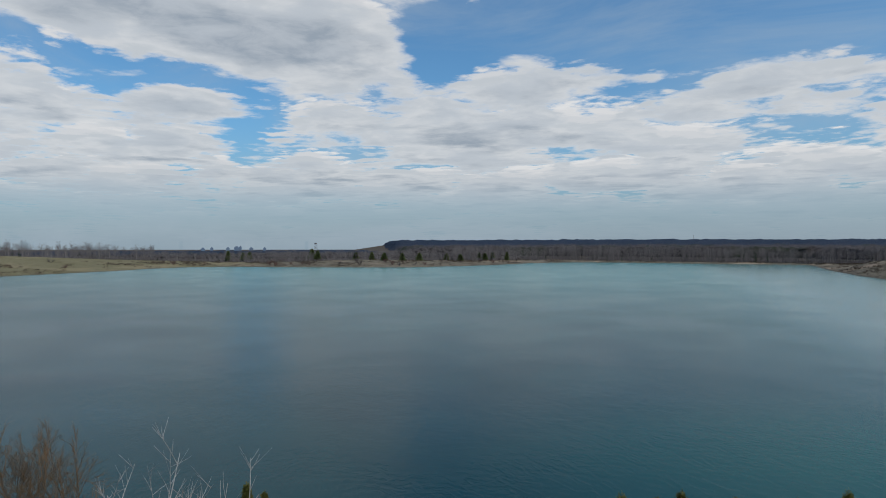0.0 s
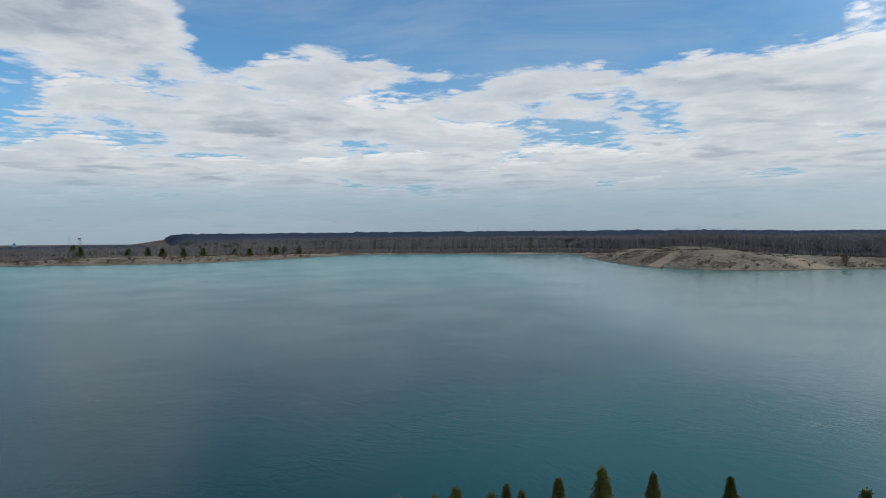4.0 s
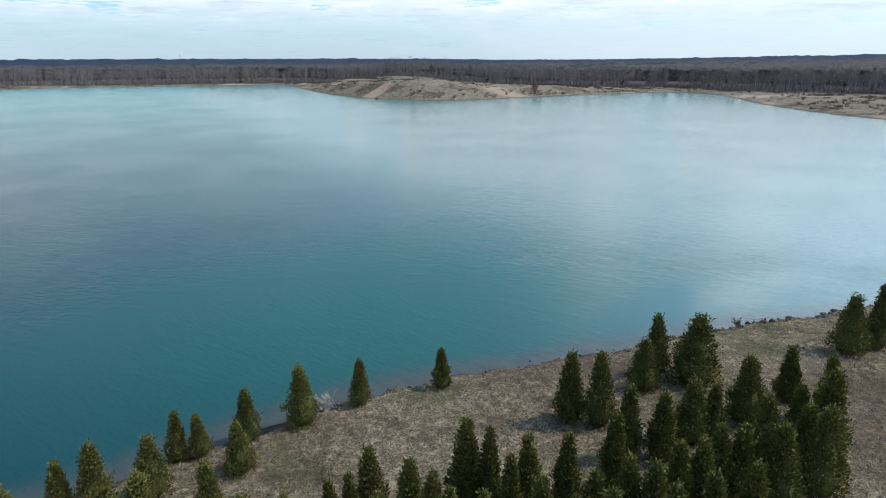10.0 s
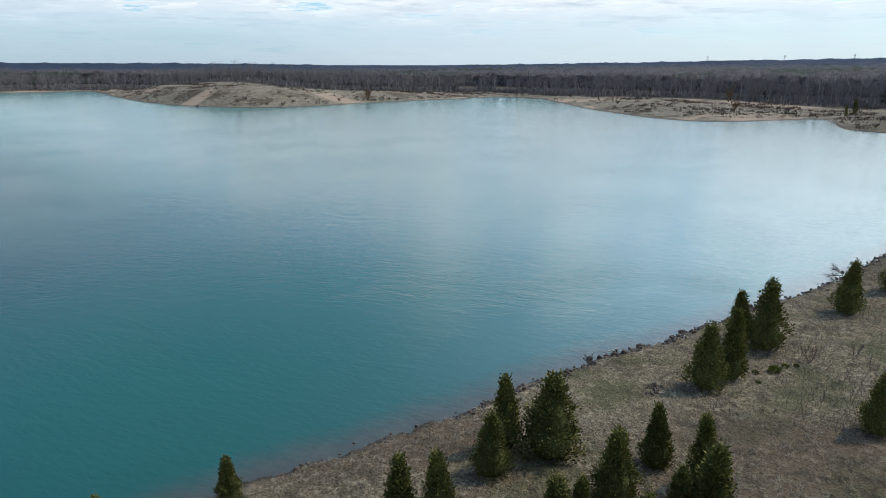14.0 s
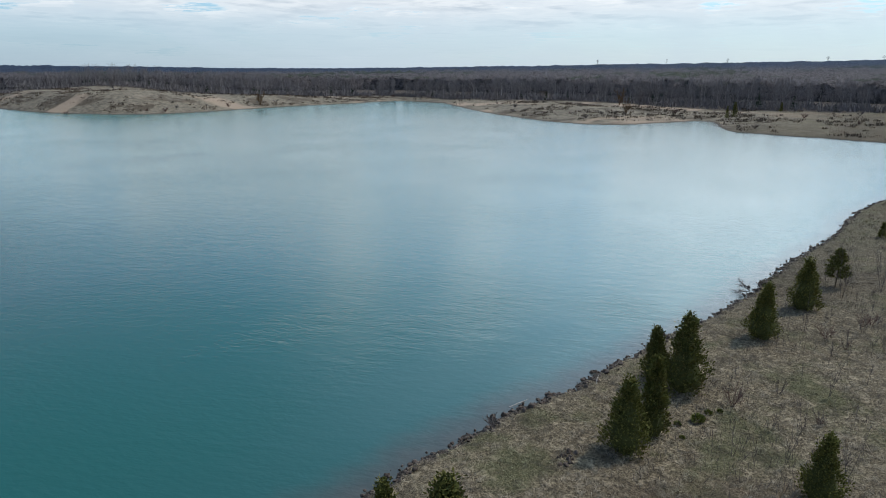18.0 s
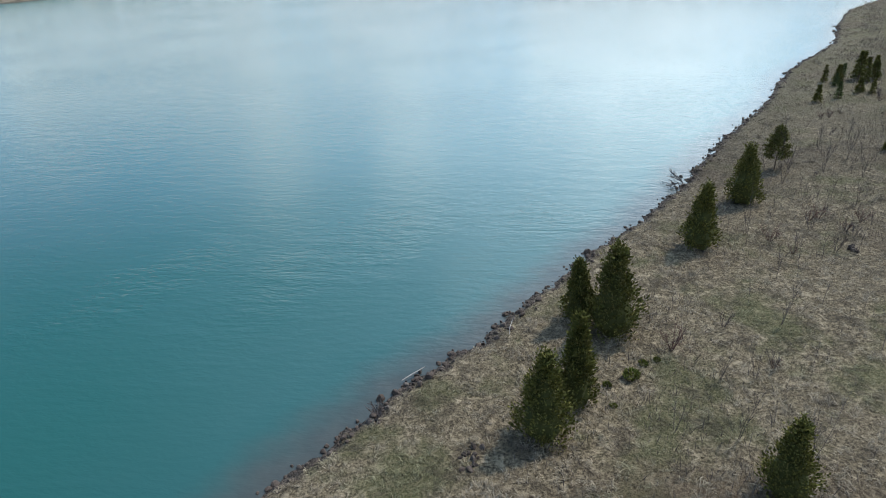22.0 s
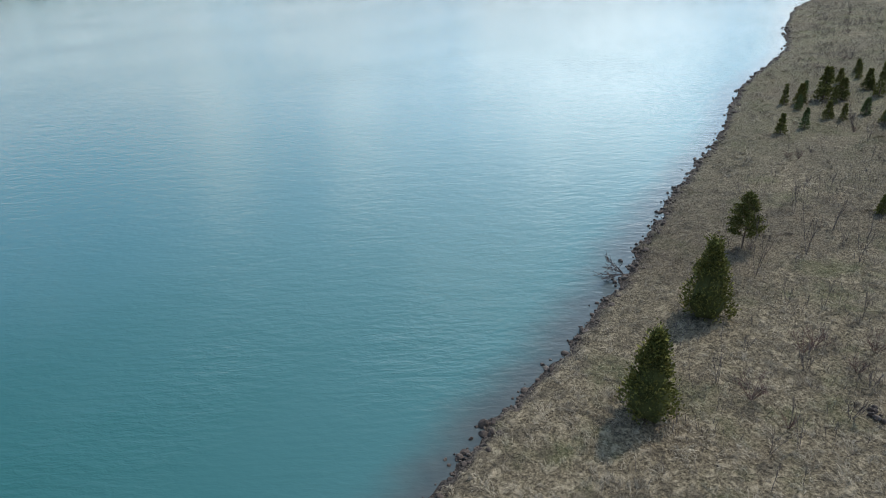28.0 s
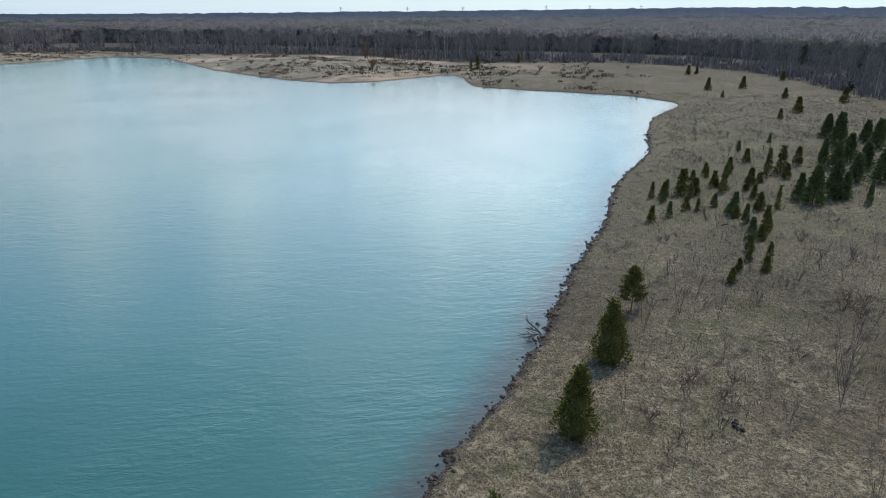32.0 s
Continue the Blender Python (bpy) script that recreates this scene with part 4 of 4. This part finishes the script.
# ---- stones, driftwood and snags along the water ----
def stone_mesh(rough):
    bm = bmesh.new()
    bmesh.ops.create_icosphere(bm, subdivisions=2, radius=0.5)
    axes = [Vector(rng.normal(size=3)).normalized() for _ in range(9)]
    cuts = [float(rng.uniform(0.30, 0.46)) for _ in axes]
    for v in bm.verts:
        for a, c in zip(axes, cuts):
            over = v.co.dot(a) - c
            if over > 0:
                v.co -= a * over * 0.92
        v.co += Vector(rng.normal(size=3)) * rough
    me = bpy.data.meshes.new("rock")
    bm.to_mesh(me)
    bm.free()
    me.materials.append(ROCK)
    return me


STONES = [stone_mesh(0.018) for _ in range(8)]


def water_edge(x):
    """The near bank's water line at x."""
    ys = np.linspace(10, 32, 400)
    d = shore_distance(np.full(400, x), ys)
    return float(ys[np.argmin(np.abs(d))])


def bank_stones():
    edge_x = np.linspace(-22, 235, 300)
    edge_y = np.array([water_edge(x) for x in edge_x])
    count = 0
    while count < 290:
        x = float(rng.uniform(44, 135))
        if rng.random() > 0.30 + 0.7 * (math.sin(x * 0.55) + math.sin(x * 1.31 + 1) + 0.5 * math.sin(x * 3.1) > 0.1):
            continue
        off = float(rng.normal(-0.1, 0.42))
        s = float(np.clip(rng.lognormal(-1.15, 0.45), 0.15, 1.0))
        y = float(np.interp(x, edge_x, edge_y)) + off
        ob = tagged(new("rock", STONES[int(rng.integers(8))]), "brown weathered stone at the water's edge" if s < 0.5 else "large brown weathered stone at the water's edge", "rock", "stones along the shore")
        ob.matrix_world = pose(x, y, max(0.0, 0.45 * -off) + 0.02, *[float(a) for a in rng.uniform(0, 360, 3)])
        ob.scale = (s * float(rng.uniform(0.9, 1.4)), s, s * float(rng.uniform(0.6, 0.9)))
        count += 1
    vs, fs, k = [], [], 0
    shapes = [(np.array([v.co[:] for v in me.vertices]), np.array([p.vertices[:] for p in me.polygons])) for me in STONES]
    for _ in range(1500):
        x = float(rng.uniform(-22, 235))
        off = float(rng.normal(-0.25, 0.34))
        s = float(np.clip(rng.lognormal(-1.55, 0.45), 0.08, 0.6)) * (1.5 if x > 135 else 1.0)
        v, f = shapes[int(rng.integers(8))]
        a = rng.random() * 6.28
        c, d = math.cos(a) * s, math.sin(a) * s
        vs.append(v @ np.array([[c, d, 0], [-d, c, 0], [0, 0, s * 0.7]]) + [x, float(np.interp(x, edge_x, edge_y)) + off, max(0.0, -0.4 * off) + 0.02])
        fs.append(f + k)
        k += len(v)
    tagged(new("shore_rubble", solid("shore_rubble", np.concatenate(vs), np.concatenate(fs), ROCK)), "broken brown stones and clods along the water", "rubble", kind="stuff")
    return edge_x, edge_y


EDGE_X, EDGE_Y = bank_stones()


def log(name, points, radii, mat, label, limbs=()):
    root = tagged(new(name), label, "driftwood")
    part("log", solid("log", *tube(points, radii, 8), mat, True), root)
    for line, r in limbs:
        part("limb", solid("limb", *tube(line, np.linspace(r, r * 0.3, len(line)), 5), mat, True), root)
    return root


log("driftwood_log", [(60.2, 26.1, 0.25), (61.0, 25.9, 0.3), (62.0, 25.5, 0.45)], [0.035, 0.05, 0.03], DRIFT, "pale weathered log lying on the shore")
log("driftwood_log", [(67.9, 22.3, 0.8), (68.8, 22.8, 0.72), (69.9, 23.2, 0.62)], [0.02, 0.03, 0.018], DRIFT, "thin pale branch lying on the dry bank")
log("driftwood_log", [(7.6, 26.9, 0.1), (9.0, 26.9, 0.2), (10.6, 26.6, 0.35)], [0.06, 0.08, 0.05], TWIG, "dark waterlogged log lying at the shore")


def snag(x, y, z, size, turn, lean, mat, label):
    """A dead bush fallen over the water."""
    root = tagged(new("fallen_bush"), label, "snag")
    for p in branching(size, 7, 0.5, 0.045, 6):
        part("branch", solid("branch", *p, mat), root)
    root.matrix_world = pose(x, y, z, lean, 0, turn)


snag(104.2, 21.0, 0.35, 2.0, 25, -72, TWIG, "leafless fallen bush reaching over the water")
snag(14.2, 27.0, 0.3, 2.0, 40, -50, DRIFT, "tangle of pale dead branches on the shore")
snag(12.9, 26.6, 0.3, 1.5, -30, -60, DRIFT, "tangle of pale dead branches on the shore")
snag(56.6, 24.9, 0.5, 1.0, 10, -20, TWIG, "small leafless bush at the water's edge")


def burrow(x, y):
    """A grubbed-up hollow: dark clods round a dip."""
    z = float(ground_height(np.array([x]), np.array([y]))[0])
    root = tagged(new("earth_clods"), "dark grubbed-up clods of earth in dry grass", "earth")
    for _ in range(9):
        ob = part("clod", STONES[int(rng.integers(8))], root)
        s = float(rng.uniform(0.25, 0.6))
        ob.matrix_local = pose(float(rng.normal(0, 0.45)), float(rng.normal(0, 0.25)), 0.04, *[float(a) for a in rng.uniform(0, 360, 3)])
        ob.scale = (s, s * 0.8, s * 0.5)
    root.location = (x, y, z)


for x, y in ((55.9, 18.0), (57.0, 18.4), (45.5, 21.3), (93.2, 3.6), (90.5, 14.5)):
    burrow(x, y)


# ---- dry grass ----
def grass(name, clumps, blades, x0, x1, y0, size, label, seed):
    """Tussocks of last year's grass, each a fan of flattened blades combed one way."""
    g = np.random.default_rng(seed)
    x, y = g.uniform(x0, x1, clumps * 3), g.uniform(y0, 28, clumps * 3)
    d = shore_distance(x, y)
    thick = np.sin(x * 0.7 + 2 * np.sin(y * 0.5)) * np.sin(y * 0.9 + 1.7 * np.sin(x * 0.4)) + 0.7 * g.normal(size=x.shape)
    keep = (d > 0.45) & (thick > -0.35)
    x, y = x[keep][:clumps], y[keep][:clumps]
    flow = 1.3 * np.sin(x * 0.21 + y * 0.17) + 1.1 * np.sin(x * 0.9 + 1.1 * np.sin(y)) + g.normal(size=len(x)) * 0.7
    big = g.lognormal(0.0, 0.32, len(x))
    x, y, flow, big = (np.repeat(k, blades) for k in (x, y, flow, big))
    n = len(x)
    x, y = x + g.normal(size=n) * 0.30 * size * big, y + g.normal(size=n) * 0.30 * size * big
    z = ground_height(x, y)
    flow = flow + g.normal(size=n) * 0.75
    way = np.stack([np.cos(flow), np.sin(flow), g.uniform(-0.05, 0.40, n)], 1)
    way /= np.linalg.norm(way, axis=1)[:, None]
    side = np.stack([-np.sin(flow), np.cos(flow), g.normal(size=n) * 0.4], 1)
    L, W = (size * big * g.uniform(0.5, 1.3, n))[:, None], (size * g.uniform(0.035, 0.12, n))[:, None]
    base = np.stack([x, y, z - 0.02], 1)
    arch = np.stack([0 * x, 0 * x, g.uniform(0.12, 0.36, n) * size * big], 1)
    v = np.stack([base - side * W * 0.3, base + side * W * 0.3, base + way * L * 0.55 + side * W * 0.5 + arch, base + way * L * 0.55 - side * W * 0.5 + arch, base + way * L], 1).reshape(-1, 3)
    k = np.arange(n)[:, None] * 5
    f = np.concatenate([k + [0, 1, 2], k + [0, 2, 3], k + [3, 2, 4]])
    return tagged(new(name, solid(name, v, f, STRAW)), label, "grass", kind="stuff")


def straw_material():
    m, n = material("matted_straw")
    geo = n.add("ShaderNodeNewGeometry")
    at, pick = geo.outputs["Position"], geo.outputs["Random Per Island"]
    patch, wide = n.noise(at, 0.16, 4.0, 0.6), n.noise(at, 0.03, 3.0, 0.55)
    colour = n.mix(n.step(pick, 0.0, 1.0), (0.152, 0.122, 0.085), (0.365, 0.305, 0.220))
    sep = n.add("ShaderNodeSeparateXYZ", {0: at})
    # eastern straw: brown from old stalks, its colour also lowered for cloud shade
    brown = n.math("MULTIPLY", n.step(sep.outputs[0], 74.0, 125.0), n.step(n.noise(at, 0.09, 4.0, 0.65, 0.5), 0.30, 0.62, 0.2, 0.75))
    colour = n.mix(n.math("MULTIPLY", n.step(n.noise(at, 1.1, 3.0, 0.6), 0.42, 0.60), 0.4), colour, (0.110, 0.088, 0.062))
    colour = n.mix(brown, colour, n.mix(pick, (0.076, 0.063, 0.046), (0.178, 0.151, 0.110)))
    colour = n.mix(n.math("MULTIPLY", n.step(patch, 0.50, 0.66), 0.6), colour, n.mix(pick, (0.055, 0.064, 0.022), (0.140, 0.150, 0.062)))
    colour = n.mix(n.math("MULTIPLY", n.step(wide, 0.52, 0.62), 0.45), colour, (0.095, 0.070, 0.055))
    colour = n.mix(n.math("MULTIPLY", n.step(n.noise(at, 0.55, 4.0, 0.65, 0.5), 0.50, 0.64), 0.5), colour, (0.055, 0.044, 0.032))
    finish(n, colour, 0.9, None, spec=0.15)
    return m


STRAW = straw_material()
grass("dry_grass", 15500, 16, -32, 125, -26, 0.36, "matted pale straw and new green shoots", 3)
grass("meadow_grass", 3800, 9, 125, 330, -48, 0.8, "matted pale straw across the far meadow", 4)


def dead_stalks():
    """Thin dead stalks standing in patches of the meadow."""
    g = np.random.default_rng(21)
    x, y = g.uniform(56, 260, 80000), g.uniform(-42, 16, 80000)
    d = shore_distance(x, y)
    patch = np.sin(x * 0.19 + 2 * np.sin(y * 0.21)) * np.sin(y * 0.26 + 1.4 * np.sin(x * 0.15)) + 0.3 * g.normal(size=x.shape)
    keep = (d > 5) & (patch > 0.22)
    x, y, d = x[keep][:20000], y[keep][:20000], d[keep][:20000]
    n = len(x)
    base = np.stack([x, y, ground_height(x, y, d) - 0.03], 1)
    way = g.normal(size=(n, 3)) * 0.22 + [0, 0, 1.0]
    way /= np.linalg.norm(way, axis=1)[:, None]
    v, f = sprays(base, way, g.uniform(0.35, 1.25, n), g.uniform(0.018, 0.045, n))
    tagged(new("dead_stalks", solid("dead_stalks", v, f, TWIG)), "thin grey dead stalks standing in the meadow", "stalks", kind="stuff")


dead_stalks()


def bank_scrub():
    """Low brown brush and rank grass on the far banks."""
    g = np.random.default_rng(11)
    x, y = g.uniform(-620, 470, 110000), g.uniform(30, 830, 110000)
    d = shore_distance(x, y)
    clump = np.sin(x * 0.06 + 2 * np.sin(y * 0.045)) * np.sin(y * 0.07 + 1.6 * np.sin(x * 0.05)) + 0.35 * g.normal(size=x.shape)
    keep = (d > 1.5) & (d < 75) & (clump > 0.25)
    x, y, d = x[keep][:6000], y[keep][:6000], d[keep][:6000]
    z, n, m = ground_height(x, y, d), len(x), 11
    base = np.repeat(np.stack([x, y, z], 1), m, 0) + g.normal(size=(n * m, 3)) * [0.9, 0.9, 0.0]
    way = g.normal(size=(n * m, 3)) * 0.45 + [0, 0, 1.0]
    way /= np.linalg.norm(way, axis=1)[:, None]
    size = np.repeat(g.uniform(0.5, 1.7, n), m) * g.uniform(0.6, 1.1, n * m)
    v, f = sprays(base, way, size, size * 0.3)
    tagged(new("bank_scrub", solid("bank_scrub", v, f, SCRUB)), "low brown leafless scrub on the far banks", "scrub", kind="stuff")


bank_scrub()
# ---- far landmarks ----
STEEL = bark_material("weathered_steel", (0.12, 0.12, 0.13), (0.22, 0.22, 0.23))
PALE_STONE = bark_material("pale_stone", (0.45, 0.44, 0.42), (0.7, 0.69, 0.66))


def lattice(name, x, y, foot, height, width, head, label, category):
    """A steel lattice tower: four legs, braces and a head."""
    root = tagged(new(name), label, category)
    root.location = (x, y, foot)
    r = width * 0.03 + 0.10
    for sx in (-1, 1):
        for sy in (-1, 1):
            part("leg", solid("leg", *tube([(sx * width / 2, sy * width / 2, 0), (sx * width * head, sy * width * head, height)], [r, r * 0.8], 4), STEEL), root)
    for i in range(5):
        a, b = i / 5, (i + 1) / 5
        wa, wb = width / 2 + (width * head - width / 2) * a, width / 2 + (width * head - width / 2) * b
        for sy in (-1, 1):
            part("brace", solid("brace", *tube([(-wa, sy * wa, height * a), (wb, sy * wb, height * b)], [r * 0.6] * 2, 4), STEEL), root)
    return root


tower = lattice("steel_tower", -700, 1204, -14, 35, 5.0, 0.42, "dark steel lattice tower with a cabin on top", "tower")
bm = bmesh.new()
bmesh.ops.create_cube(bm, size=1.0, matrix=Matrix.Translation((0, 0, 36)) @ Matrix.Diagonal((4.2, 4.2, 3.2, 1)))
bmesh.ops.bevel(bm, geom=bm.edges[:], offset=0.3, segments=1, affect="EDGES")
cabin = bpy.data.meshes.new("cabin")
bm.to_mesh(cabin)
bm.free()
cabin.materials.append(STEEL)
part("cabin", cabin, tower)


def pylon(azimuth, far, foot, height):
    a = radians(azimuth)
    x, y = 30 + far * math.sin(a), far * math.cos(a)
    root = lattice("power_pylon", x, y, foot, height, 5.0, 0.06, "grey power pylon on the skyline", "pylon")
    tagged(root, group="pylons on the skyline")
    for k, w in ((0.72, 7.0), (0.85, 6.0), (0.97, 4.0)):
        c, s = math.cos(a) * w, -math.sin(a) * w
        part("crossarm", solid("crossarm", *tube([(-c, -s, height * k), (c, s, height * k)], [0.25, 0.25], 4), STEEL), root)


for azimuth, foot in ((66.0, 42), (70.6, 44), (77.5, 50), (81.0, 52), (85.0, 54), (60.5, 40)):
    pylon(azimuth, 2700, foot, 22)
lattice("radio_mast", 130, 2250, 20, 26, 2.0, 0.2, "thin radio mast on the wooded escarpment", "mast")
# far concrete with the blue of the haze mixed into its colour
HAZE_BLUE = bark_material("hazy_concrete", (0.10, 0.14, 0.20), (0.16, 0.21, 0.28), 0.05)


def tower_block(azimuth, width, top):
    """A tall building on the far plain, with a setback roof."""
    bm = bmesh.new()
    for w, d, lo, hi in ((width, 16.0, 0.0, top), (width * 0.5, 9.0, top, top + 6.0)):
        bmesh.ops.create_cube(bm, size=1.0, matrix=Matrix.Translation((0, 0, (lo + hi) / 2)) @ Matrix.Diagonal((w, d, hi - lo, 1)))
    me = bpy.data.meshes.new("tower_block")
    bm.to_mesh(me)
    bm.free()
    me.materials.append(HAZE_BLUE)
    ob = tagged(new("tower_block", me), "hazy blue tower block on the far plain", "building", "tower blocks of the far town")
    a = radians(azimuth)
    ob.matrix_world = pose(-5 + 4300 * math.sin(a), -36 + 4300 * math.cos(a), -42, 0, 0, -azimuth)


for azimuth, width, top in ((-38.6, 26, 24), (-37.9, 18, 27), (-36.6, 22, 26), (-35.9, 30, 31), (-35.6, 16, 35), (-34.7, 24, 25), (-33.6, 18, 26)):
    tower_block(azimuth, width, top)
for i in range(14):
    x, y = -604 - 4.5 * i + float(rng.uniform(-1, 1)), 418 + 3.0 * i + float(rng.uniform(-1, 1))
    ob = tagged(new("boulder", STONES[i % 8].copy()), "pale boulder in a row on the far slope", "rock", "row of pale boulders")
    ob.data.materials[0] = PALE_STONE
    s = float(rng.uniform(1.3, 2.2))
    ob.matrix_world = pose(x, y, float(ground_height(np.array([x]), np.array([y]))[0]) + 0.3, 0, 0, float(rng.uniform(0, 360)))
    ob.scale = (s * 1.4, s, s * 0.8)
